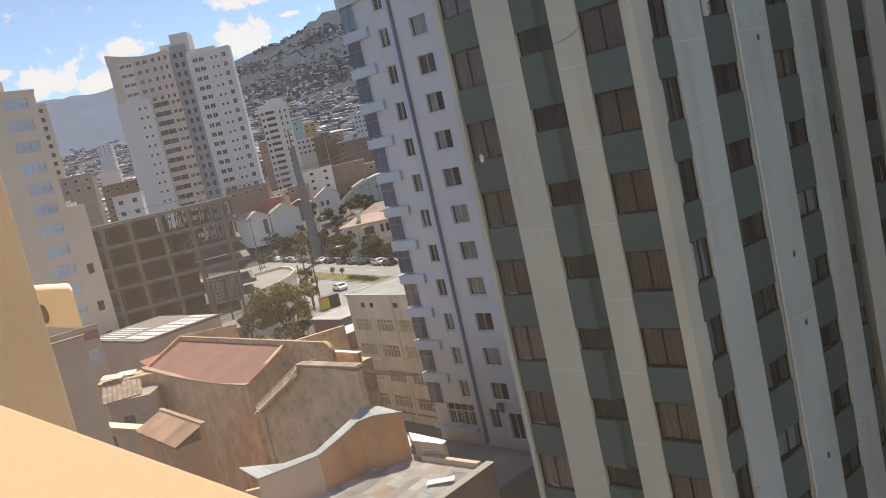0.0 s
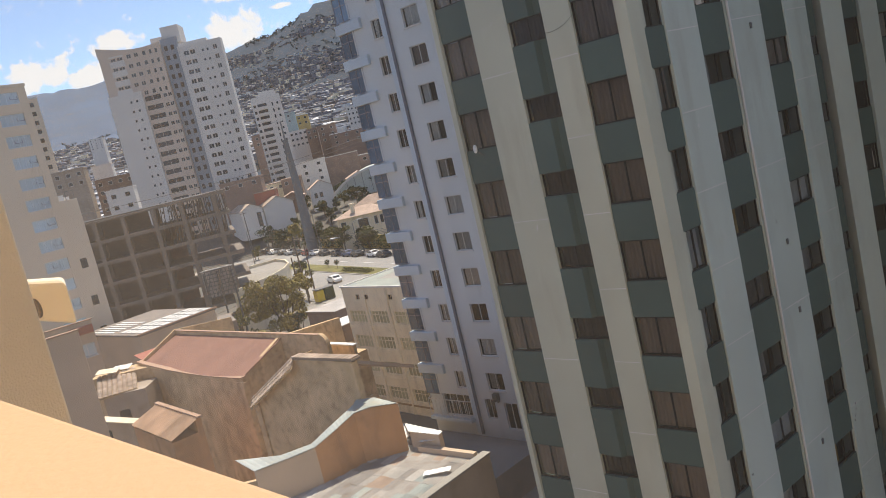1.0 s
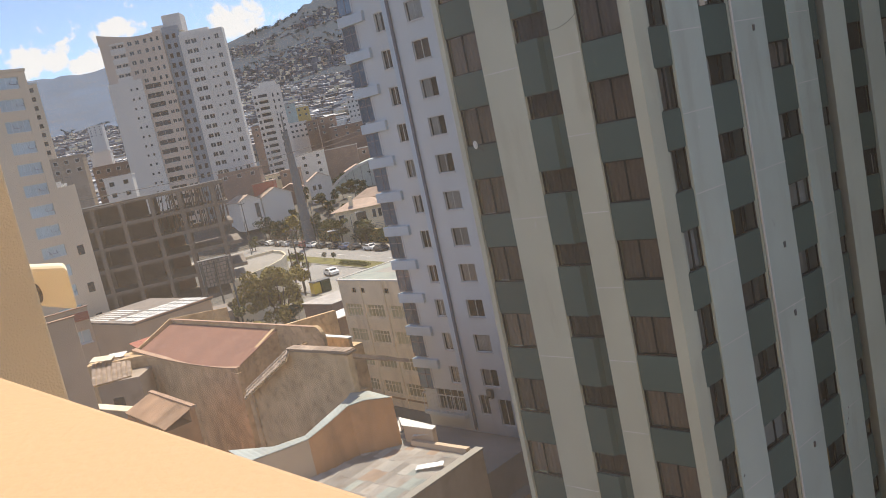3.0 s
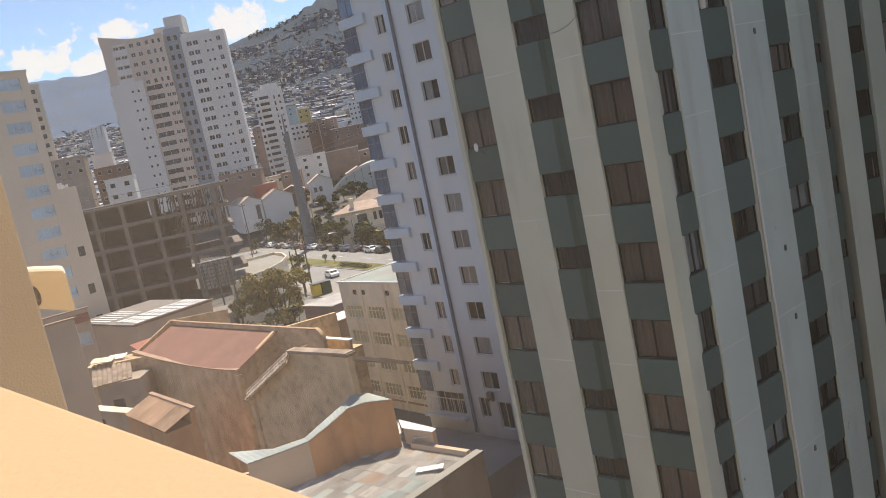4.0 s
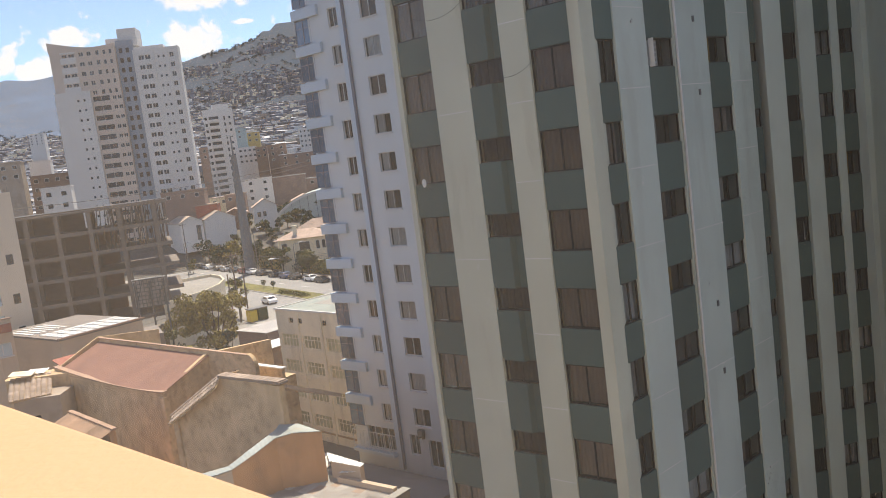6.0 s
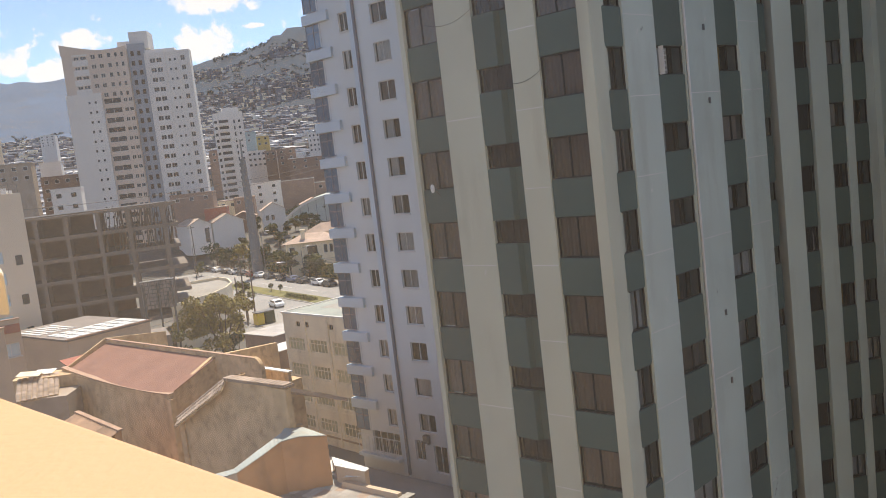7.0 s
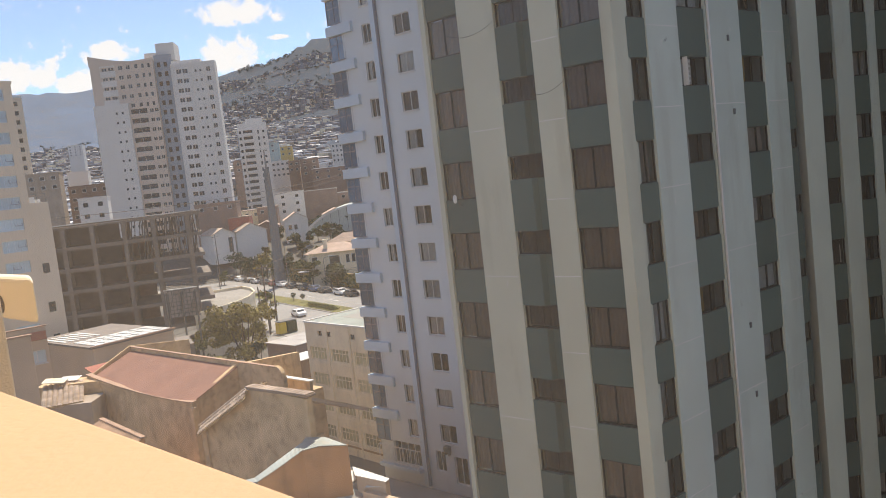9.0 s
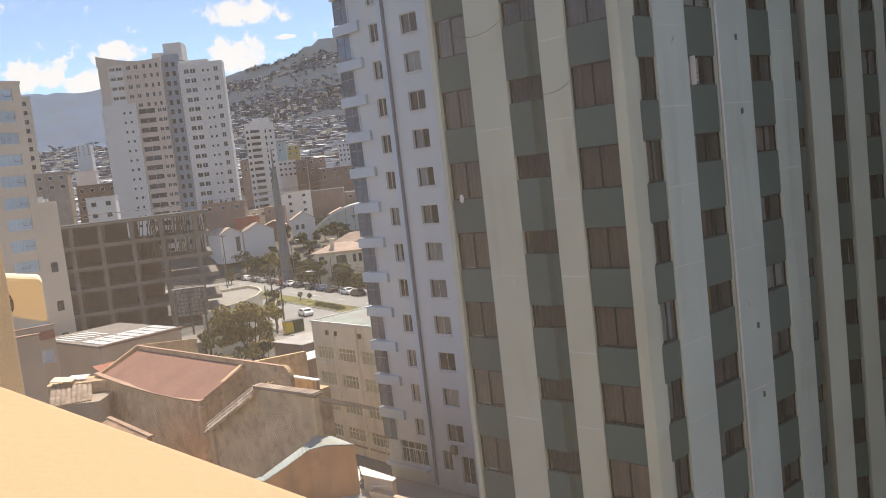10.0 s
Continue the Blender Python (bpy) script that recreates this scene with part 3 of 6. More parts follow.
for fr, u0, u1 in ((G_RIGHT, 1.2, 2.8), (G_RIGHT, 4.9, 7.0), (G_RIGHT, 9.0, 10.6), (G_LEFT, 1.7, 3.0)):
    for k in range(12):
        u, z = scuffs.uniform(u0, u1), scuffs.uniform(6, 36)
        bm = bmesh.new()
        for _ in range(3):
            x, y = scuffs.uniform(-0.10, 0.10), scuffs.uniform(-0.15, 0.15)
            q = [(x + scuffs.uniform(-0.06, 0.06), -0.066, y + dy) for dy in (0, 0.03, 0.12, 0.07)]
            quad(bm, *q)
        bmesh.ops.remove_doubles(bm, verts=bm.verts[:], dist=0.0005)
        part("paint_scuff", bm, SILL if k % 6 else STEEL, tower, "", facet(fr) @ T(u, 0, z))
for z, sag, u0, u1 in ((29.1, 0.35, 1.0, 3.6), (26.4, 0.2, 4.6, 6.1)):
    bm = bmesh.new()
    pts = [Vector((u0 + (u1 - u0) * k / 10, -0.12, z - sag * 4 * (k / 10) * (1 - k / 10) + 0.25 * k / 10)) for k in range(11)]
    for p, q in zip(pts, pts[1:]):
        tube(bm, p, q, 0.007, sides=4)
    part("wire", bm, FRAME_DARK, tower, "", facet(G_LEFT))
rack = thing("drying_rack", G_RIGHT @ T(3.05, -0.06, RS - 0.05 + 9 * FLOOR), "small white drying rack outside a window", "rack")
part("frame", boxes((0, 0.03, -0.15, 0.05, 0, 1.0)), SILL, rack)
for k in range(5):
    part("bar", boxes((0.03, 0.17, -0.14, -0.11, 0.12 + 0.17 * k, 0.17 + 0.17 * k)), SILL, rack)
dish = thing("satellite_dish", G_LEFT @ T(0.68, -0.02, 22.78), "small white satellite dish below a window", "dish")
bm = bmesh.new()
bmesh.ops.create_uvsphere(bm, u_segments=14, v_segments=8, radius=0.17)
bmesh.ops.scale(bm, vec=(0.6, 0.35, 1), verts=bm.verts[:])
part("bowl", bm, DISH, dish, at=T(0, -0.25, 0.15))
part("arm", tube(bmesh.new(), (0, -0.2, 0.1), (0.12, 0.02, -0.15), 0.018), STEEL, dish)

# ---- grey-blue residential tower ----
BT = pose(1.36, 59.7, 0, 0, 0, -46.0)
blue = thing("apartment_block", pose(1.36, 59.7, STREET, 0, 0, -46.0), "grey-blue rendered apartment block with small windows", "building")
BI = blue.matrix_basis.inverted() @ BT
BS, BN = 1.22, 14
holes = []
for k in range(1, BN):
    z = BS + k * FLOOR
    holes += [(-3.60, -2.63, z, z + 1.38), (-0.25, 1.41, z, z + 1.38)]
holes += [(-5.6, -2.6, 1.55, 3.35), (-1.0, 0.0, 1.6, 3.2), (0.9, 2.2, 0.9, 3.0)]
# inner block, its dark colour is the shade of the rooms
part("wall", boxes((-5.6, 9.9, 0.5, 13.9, STREET, BS + BN * FLOOR - 0.1)), ROOM_SHADE, blue, "", BI)
bm = shell(bmesh.new(), 10.0, 14.0, STREET, BS + BN * FLOOR, holes, 0.22, x0=-5.86)
part("wall", bm, BLUEWALL, blue, "", BI)
small, wide = window_meshes(0.97, 1.38, 1, 0.05, frame_mat=SILL), window_meshes(1.66, 1.38, 1, 0.05, frame_mat=SILL)
nets = [curtain_mesh(1.5, 1.3, NET, 1.0), curtain_mesh(1.5, 1.3, NET, 0.5), curtain_mesh(1.5, 1.3, CURTAIN, 1.0), curtain_mesh(1.5, 1.3, CURTAIN, 0.4)]
snets = [curtain_mesh(0.9, 1.3, NET, 1.0), curtain_mesh(0.9, 1.3, NET, 0.5), curtain_mesh(0.9, 1.3, CURTAIN, 0.6)]
sill_s, sill_w = to_mesh("sill", boxes((-0.06, 1.03, -0.10, 0.02, -0.09, 0.0)), SILL), to_mesh("sill", boxes((-0.06, 1.72, -0.10, 0.02, -0.09, 0.0)), SILL)
glazing = window_meshes(1.75, 1.85, 1, 0.06, True, PANE_NAVY, PIPE)
rail = to_mesh("balcony_front", boxes((-7.45, -4.55, -0.26, 1.0, 0, 0.75), bevel=0.02), BLUEBAND)
for k in range(1, BN):
    z = BS + k * FLOOR
    w = add_window(small, blue, BI @ T(-3.60, 0.12, z))
    part("sill", sill_s, None, w, at=T(0, -0.12, 0))
    w = add_window(wide, blue, BI @ T(-0.25, 0.12, z))
    part("sill", sill_w, None, w, at=T(0, -0.12, 0))
    if rnd.random() < 0.85:
        part("curtain", nets[rnd.randrange(4)], None, blue, "", BI @ T(-0.18, 0.3, z + 0.04))
    if rnd.random() < 0.7:
        part("curtain", snets[rnd.randrange(3)], None, blue, "", BI @ T(-3.56, 0.3, z + 0.04))
    if k >= 1:
        part("balcony_front", rail, None, blue, "pale blue balcony front", BI @ T(0, 0, z + 1.15))
        add_window(glazing, blue, BI @ T(-7.40, 0.0, z - 0.72), "dark glazed balcony")
part("balcony_side", boxes((-7.38, -5.87, 0.3, 8, STREET, BS + BN * FLOOR)), BLUEWALL, blue, "", BI)
part("rain_pipe", tube(bmesh.new(), (-1.85, -0.09, 0.3), (-1.85, -0.09, BS + BN * FLOOR), 0.13), PIPE, blue, "dark blue-grey rain pipe", BI)
part("wall_strip", boxes((-2.52, -1.99, -0.05, 0.02, 0.3, BS + BN * FLOOR)), BLUEBAND, blue, "", BI)
for k in range(1, BN):
    part("pipe_clip", boxes((-2.5, -1.7, -0.07, -0.04, k * FLOOR + 0.9, k * FLOOR + 0.96)), BLUEBAND, blue, "", BI)
part("corner_strip", boxes((2.35, 2.6, -0.06, 0.02, 0.3, BS + BN * FLOOR)), SILL, blue, "", BI)
big = window_meshes(3.0, 1.8, 3, 0.06, True, frame_mat=SILL)
add_window(big, blue, BI @ T(-5.6, 0.12, 1.55), "white framed wide ground window")
low = window_meshes(1.0, 1.6, 1, 0.06, frame_mat=SILL)
add_window(low, blue, BI @ T(-1.0, 0.12, 1.6))
add_window(window_meshes(1.3, 2.1, 1, 0.06, frame_mat=SILL), blue, BI @ T(0.9, 0.12, 0.9))
bm = boxes((-6.9, -2.5, -0.5, -0.44, 3.0, 3.06), (-6.9, -2.5, -0.5, -0.44, 1.7, 1.76), (-6.9, -6.84, -0.5, 0, 3.0, 3.06))
for k in range(12):
    box(bm, -6.9 + 0.4 * k, -6.86 + 0.4 * k, -0.49, -0.45, 1.5, 3.0)
part("porch_rail", bm, SILL, blue, "white porch rail", BI)
part("porch_slab", boxes((-6.95, -2.4, -0.55, 0.0, 1.25, 1.5)), BLUEBAND, blue, "", BI)
ac = thing("air_conditioner", BT @ T(0.2, -0.02, 3.3), "small grey air conditioner box on a wall", "appliance")
part("case", boxes((0, 0.5, -0.35, 0, 0, 0.5), bevel=0.03), STEEL, ac)
part("bracket", boxes((0.05, 0.10, -0.3, 0, -0.2, 0), (0.4, 0.45, -0.3, 0, -0.2, 0)), STEEL, ac)

# ---- cream office building ----
CB = pose(-11.05, 84.5, 0, 0, 0, -50.0)
cream = thing("office_building", pose(-11.05, 84.5, STREET, 0, 0, -50.0), "cream rendered four-storey office building with a flat felt roof", "building")
CI = cream.matrix_basis.inverted() @ CB
cols = ((0.55, 3.35), (4.25, 7.10), (8.10, 10.9), (11.7, 14.5))
rows_z = [6.5, 3.8, 1.1, -1.6]
holes = [(a, b, z, z + 1.32) for z in rows_z for a, b in cols] + [(x, x + 0.75, 9.0, 9.55) for x in (2.2, 3.7, 7.7)]
part("wall", shell(bmesh.new(), 17.0, 12.0, STREET, 10.3, holes, 0.2), CREAM, cream, "", CI)
part("core", boxes((0.4, 16.6, 0.4, 11.6, STREET, 10.1)), ROOM_SHADE, cream, "", CI)
part("roof", boxes((0.2, 16.8, 0.2, 11.8, 10.304, 10.36)), FLATROOF, cream, "green-grey felt roof with pale patches", CI)
bm = boxes((-0.12, 17.1, -0.12, 0.06, 10.3, 10.45), (-0.12, 0.06, 0.06, 12.0, 10.3, 10.45), (-0.12, 17.1, 12.0, 12.2, 10.3, 10.45))
part("coping", bm, SILL, cream, "pale coping", CI)
part("roof_patch", boxes((2.5, 6.5, 3.0, 7.5, 10.364, 10.372)), PAVING, cream, "", CI)
part("roof_patch", boxes((9.5, 11.5, 2.0, 6.0, 10.364, 10.372)), SHEET_WHITE, cream, "", CI)
cw = window_meshes(2.8, 1.32, 4, 0.06, True, PANE_CURTAIN, CREAM)
cw2 = window_meshes(0.75, 0.55, 1, 0.05, False, PANE_DARK, CREAM_DARK)
for j, z in enumerate(rows_z):
    for i, (a, b) in enumerate(cols):
        w = add_window(cw, cream, CI @ T(a, 0.12, z))
    part("string_course", boxes((0, 17, -0.04, 0.0, z - 0.55, z - 0.35)), CREAM_DARK if j > 2 else CREAM, cream, "", CI)
for x in (2.2, 3.7, 7.7):
    add_window(cw2, cream, CI @ T(x, 0.12, 9.0))
for x in (3.8, 7.6):
    part("rib", boxes((x - 0.12, x + 0.12, -0.10, 0.0, STREET, 10.0)), CREAM, cream, "", CI)
for x, y in ((9.0, 9.0), (10.5, 10.0), (12.0, 9.2)):
    tank = thing("roof_tank", CB @ T(x, y, 10.36), "small pale roof water tank", "tank", "roof tanks")
    part("body", boxes((-0.7, 0.7, -0.5, 0.5, 0.15, 0.9), bevel=0.08), SHEET_WHITE, tank)
    part("foot", boxes((-0.6, -0.4, -0.4, 0.4, 0, 0.15), (0.4, 0.6, -0.4, 0.4, 0, 0.15)), CONCRETE, tank)

# ---- high white and tan tower ----
HS = 1.08
HT = pose(-83.0, 244.0, 0, 0, 0, 2.0)
high = thing("high_tower", pose(-83.0 * HS, 244.0 * HS, EYE - 19.0 * HS, 0, 0, 2.0) @ Matrix.Scale(HS, 4), "high white and tan apartment tower with a curved crown", "building")
HI = T(0, 0, -5.0)
H3 = 2.75
z_top = 66.0
holes_r, holes_l, holes_w = [], [], []
for k in range(20):
    z = 9.0 + H3 * k
    holes_r += [(22.4 + 1.4, 22.4 + 2.9, z, z + 1.3), (22.4 + 3.2, 22.4 + 4.7, z, z + 1.3), (22.4 + 6.6, 22.4 + 7.3, z + 0.1, z + 0.9), (22.4 + 8.0, 22.4 + 8.7, z + 0.1, z + 0.9), (22.4 + 10.0, 22.4 + 11.2, z, z + 1.4)]
    if z < 52:
        z += 0.85
        holes_w += [(5.3, 6.0, z + 0.2, z + 1.0), (7.0, 7.7, z + 0.2, z + 1.0)]
        holes_l += [(9.5, 14.2, z - 0.05, z + 1.45), (14.9, 16.0, z + 0.1, z + 1.2), (16.3, 17.4, z + 0.1, z + 1.2)]
    else:
        holes_l += [(3.0, 4.4, z, z + 0.9), (4.8, 6.4, z, z + 0.9), (7.6, 8.9, z, z + 1.2), (9.8, 11.0, z, z + 1.2), (12.2, 13.2, z, z + 1.3), (14.2, 15.0, z, z + 1.3), (15.9, 16.7, z, z + 1.3)]
holes_l += [(a, b, c + H3, d + H3) for a, b, c, d in holes_l[-7:]]
part("right_wing", shell(bmesh.new(), 35.0, 3.5, 5.0, z_top - 1.8, holes_r, 0.35, x0=22.4), WHITEWALL, high, "white right wing", HI)
part("left_wing", shell(bmesh.new(), 17.6, 16.0, 5.0, z_top, holes_l, 0.35, x0=-0.2), TANWALL, high, "tan left wing", HI)
part("white_slab", shell(bmesh.new(), 9.2, 1.0, 5.0, 54.3, holes_w, 0.3, x0=-0.5), WHITEWALL, high, "white lower slab", HI @ T(0, -0.8, 0))
part("core", boxes((0.1, 17.4, 0.5, 15.8, 5, z_top - 0.2), (22.6, 34.8, 0.5, 3.2, 5, z_top - 2.0)), ROOM_SHADE, high, "", HI)
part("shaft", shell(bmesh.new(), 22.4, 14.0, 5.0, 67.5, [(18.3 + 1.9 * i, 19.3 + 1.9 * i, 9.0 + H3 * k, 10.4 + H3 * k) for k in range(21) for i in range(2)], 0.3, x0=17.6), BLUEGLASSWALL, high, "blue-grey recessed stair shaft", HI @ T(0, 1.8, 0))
part("core", boxes((17.8, 22.2, 2.4, 14, 5, 67)), ROOM_SHADE, high, "", HI)
# crown that curves down to the middle and up again
bm = bmesh.new()
prof = [(-0.4 + 18.0 * k / 14, z_top + 2.6 - 2.5 * math.sin(math.pi * k / 14 * 0.62) + 1.5 * max(0, k / 14 - 0.55) ** 1.2) for k in range(15)]
extrude_profile(bm, [(-0.4, z_top - 0.5), *prof, (17.6, z_top - 0.5)], 0.0, 0.5)
part("crown", bm, TANWALL, high, "tan crown with a curved top edge", HI @ T(0, -0.1, 0))
part("penthouse", boxes((18.2, 23.5, 3, 10, 66, 71.0), (15.0, 18.2, 2, 9, 66, 68.3), (22.6, 31.0, 0.6, 3.4, 64.2, 65.1), bevel=0.05), WHITEWALL, high, "", HI)
for k in range(16):
    for y in (-0.65, -0.15):
        part("side_window", boxes((-0.58, -0.48, y, y + 0.35, 9.6 + H3 * k, 11.2 + H3 * k)), PANE_DARK, high, "", HI)
for x in (22.4, 22.4 + 5.5, 22.4 + 9.3, 34.7):
    part("rib", boxes((x, x + 0.3, -0.25, 0.0, 5.0, z_top - 1.8)), WHITEWALL, high, "", HI)
for k in range(16, 21):   # white bands between the upper windows of the tan wing
    part("spandrel", boxes((2.5, 6.8, -0.06, 0.0, 10.0 + H3 * k, 11.65 + H3 * k if k < 20 else 65.6)), WHITEWALL, high, "white wall band", HI)
sizes = {}
for h in holes_r + holes_l + [(a, b, c, d) for a, b, c, d in holes_w]:
    key = (round(h[1] - h[0], 2), round(h[3] - h[2], 2))
    if key not in sizes:
        sizes[key] = window_meshes(key[0], key[1], 1 if key[0] > 1 else 0, 0.07, False, PANE_DARK, WHITEWALL)
    add_window(sizes[key], high, HI @ T(h[0], (0.2 if h not in holes_w else -0.6), h[2]))

# ---- beige building with sky-tinted glass, and its neighbours ----
BG = pose(-43.82, 100.9, 0, 0, 0, 48.0)
beige = thing("beige_block", pose(-43.82, 100.9, STREET, 0, 0, 48.0), "beige apartment block with rows of glass in sky-reflection blue", "building")
GI = beige.matrix_basis.inverted() @ BG
BEIGE_SILLS = [38.25 - 2.55 * k for k in range(14)]
holes = [(-3.85, -1.0, z, z + 1.38) for z in BEIGE_SILLS]
part("wall", shell(bmesh.new(), 0.0, 8.0, STREET, 40.2, holes, 0.25, x0=-9.0), BEIGE, beige, "", GI)
part("core", boxes((-8.7, -0.3, 0.5, 7.7, STREET, 40)), ROOM_SHADE, beige, "", GI)
part("lower_part", boxes((0.004, 2.38, 0.25, 8.0, STREET, 26.0), bevel=0.03), BEIGE, beige, "lower plain beige part", GI)
part("roof_box", boxes((0.3, 0.95, 0.6, 1.4, 26.0, 26.7), (1.1, 1.6, 0.6, 1.6, 26.0, 26.4)), SHEET_WHITE, beige, "", GI)
part("roof_rail", boxes((0.1, 2.2, 0.40, 0.45, 27.0, 27.05), (0.1, 0.14, 0.40, 0.45, 26.0, 27.0), (1.1, 1.14, 0.40, 0.45, 26.0, 27.0), (2.16, 2.2, 0.40, 0.45, 26.0, 27.0)), STEEL, beige, "", GI)
part("parapet", boxes((-9.1, 0.1, -0.1, 0.2, 40.2, 40.55)), BEIGE, beige, "", GI)
part("stair_head", boxes((-8.0, -2.6, 1.6, 4.6, 40.2, 42.0)), BEIGE, beige, "", GI)
# darker grey than the beige walls stands in for shade on this side
part("side_wing", boxes((-16.0, -9.1, 0.6, 8.0, STREET, 33.0)), GREYWALL, beige, "side wing with shade put into its darker grey", GI)
blue_window = window_meshes(2.85, 1.38, 3, 0.06, False, PANE_SKY, BLUEBAND)
casement = to_mesh("casement", boxes((0, 0.9, -0.02, 0.02, 0, 0.05), (0, 0.9, -0.02, 0.02, 0.75, 0.80), (0, 0.05, -0.02, 0.02, 0.05, 0.75), (0.85, 0.9, -0.02, 0.02, 0.05, 0.75)), PIPE)
swing = random.Random(8)
for a, b, c0, d in holes:
    w = add_window(blue_window, beige, GI @ T(a, 0.1, c0))
    if swing.random() < 0.75:   # a tilted casement
        part("casement", casement, None, w, at=pose(swing.choice((0.9, 1.8, 1.9)), -0.12, 0.5, -24, 0, 0))
for k, z in enumerate((12.6, 8.6, 17.4)):
    part("small_window", boxes((0.5, 1.3, 0.19, 0.26, z, z + 1.2)), PANE_DARK, beige, "", GI)
NB = pose(*spot(-22.98, 280), 0, 0, 0, 25.0)
nb = thing("narrow_block", pose(*spot(-22.98, 280), STREET, 0, 0, 25.0), "narrow tan block with small square windows", "building")
NI = nb.matrix_basis.inverted() @ NB
holes = [(-2.9, -1.3, 58.6 - 2.75 * k, 59.9 - 2.75 * k) for k in range(18)]
part("wall", shell(bmesh.new(), 0.0, 8, STREET, 61.0, holes, 0.3, x0=-16), BEIGE, nb, "", NI)
part("core", boxes((-15.5, -0.3, 0.5, 7.5, STREET, 60)), ROOM_SHADE, nb, "", NI)
part("roof_edge", boxes((-16, 0.15, -0.15, 0.3, 61.0, 61.5)), SILL, nb, "", NI)
wm = window_meshes(1.6, 1.3, 1, 0.07, False, PANE_DARK)
for a, b, c0, d in holes:
    add_window(wm, nb, NI @ T(a, 0.12, c0))

# ---- unfinished concrete frame ----
UF = pose(-50.5, 121.5, 0, 0, 0, 15.0)
unf = thing("unfinished_building", pose(-50.5, 121.5, STREET, 0, 0, 15.0), "unfinished concrete frame building with bare slabs and props", "building")
UI = unf.matrix_basis.inverted() @ UF
xs = [-3.4, 1.2, 5.2, 9.6, 13.8, 18.8]
levels = [22.6, 19.4, 16.2, 13.0, 9.4, 5.6, 1.6]
for z in levels:
    right = 21.0 if z > 14 else 21.6
    part("slab", boxes((-4.0, right, 0, 14.0, z - 0.25, z), (-4.0, right, 0, 0.4, z - 0.55, z - 0.25)), CONCRETE, unf, "", UI)
for x in xs:
    for y in (0.05, 5.0, 9.5, 13.4):
        for za, zb in zip(levels[1:] + [STREET], levels):
            part("column", boxes((x, x + 0.62, y, y + 0.6, za, zb - 0.25)), CONCRETE, unf, "", UI)
part("back_wall", boxes((-4, 13, 13.6, 13.9, STREET, 19.2)), BRICK, unf, "", UI)
part("back_wall", boxes((-4, 9, 6.0, 6.3, STREET, 22.3)), CONCRETE, unf, "", UI)
part("infill", boxes((-3.0, 5.0, 0.5, 0.7, 9.4 - 3.8, 9.4 - 2.6)), BRICK, unf, "", UI)
part("ledge", boxes((-4.1, 21.2, -0.15, 0.15, 22.6, 22.75)), SILL, unf, "white roof edge", UI)
props = random.Random(3)
prop_meshes = [to_mesh("prop", tube(bmesh.new(), (0, 0, 0), (dx, dy, 2.9), 0.07, sides=5), POLEWOOD) for dx, dy in ((0, 0), (0.2, 0), (-0.2, 0.1), (0.1, -0.1), (0.3, 0.2))]
for z, a, b, count in ((19.4, 9.8, 20.8, 60), (16.2, 10.4, 20.8, 45)):
    for k in range(count):
        part("prop", prop_meshes[k % 5], None, unf, "", UI @ T(a + (b - a) * props.random(), 0.5 + 2.2 * props.random(), z))

# ---- avenue with its median, pavements and kerbs ----
AVENUE = pose(0, 0, 0, 0, 0, -59.5) @ Matrix.Scale(0.889, 4)   # x along the avenue, y across it to the far side


def strip(name, u0, u1, v0, v1, z, mat, label, category):
    return single(name, boxes((u0, u1, v0, v1, -0.4, z)), mat, label, category, kind="structure", at=AVENUE)


strip("road", -300, -60, 65.0, 89.6, 0.03, ASPHALT, "sunlit worn asphalt avenue", "road")
strip("pavement_near", -300, -60, 57.0, 65.0, 0.17, PAVING, "pale concrete pavement beside the avenue", "pavement")
strip("pavement_far", -300, -60, 89.6, 94.0, 0.17, PAVING, "pale concrete pavement on the far side", "pavement")
strip("median", -215, -120, 74.2, 79.6, 0.17, PAVING, "kerbed median strip of the avenue", "median")
strip("median_grass", -214.5, -120.5, 74.6, 79.2, 0.24, GRASS, "dry yellow-green grass on the median", "grass")
strip("side_street", -165, -140, 20, 57.0, 0.05, ASPHALT, "narrow side street", "road")
for k in range(14):
    strip("lane_mark", -290 + 14 * k, -285 + 14 * k, 83.1, 83.3, 0.036, PAINT, "white painted lane mark", "marking")


def leafy(bm, centre, size, count, leaf, seed, flat=0.8):
    """A clump of small leaf cards of varied turn, denser towards the skin."""
    g = random.Random(seed)
    for _ in range(count):
        d = Vector((g.gauss(0, 1), g.gauss(0, 1), g.gauss(0, 1))).normalized()
        r = g.random() ** 0.4
        c = Vector(centre) + Vector((d.x * size[0], d.y * size[1], d.z * size[2])) * r
        q = Euler((g.uniform(-1.2, 1.2), g.uniform(-1.2, 1.2), g.uniform(0, 6.28))).to_matrix()
        s = leaf * g.uniform(0.6, 1.4)
        vs = [bm.verts.new(c + q @ Vector(p)) for p in ((-s, 0, 0), (0, -s * 0.5, 0.12 * s), (s, 0, 0), (0, s * 0.5, 0.12 * s))]
        bm.faces.new(vs)


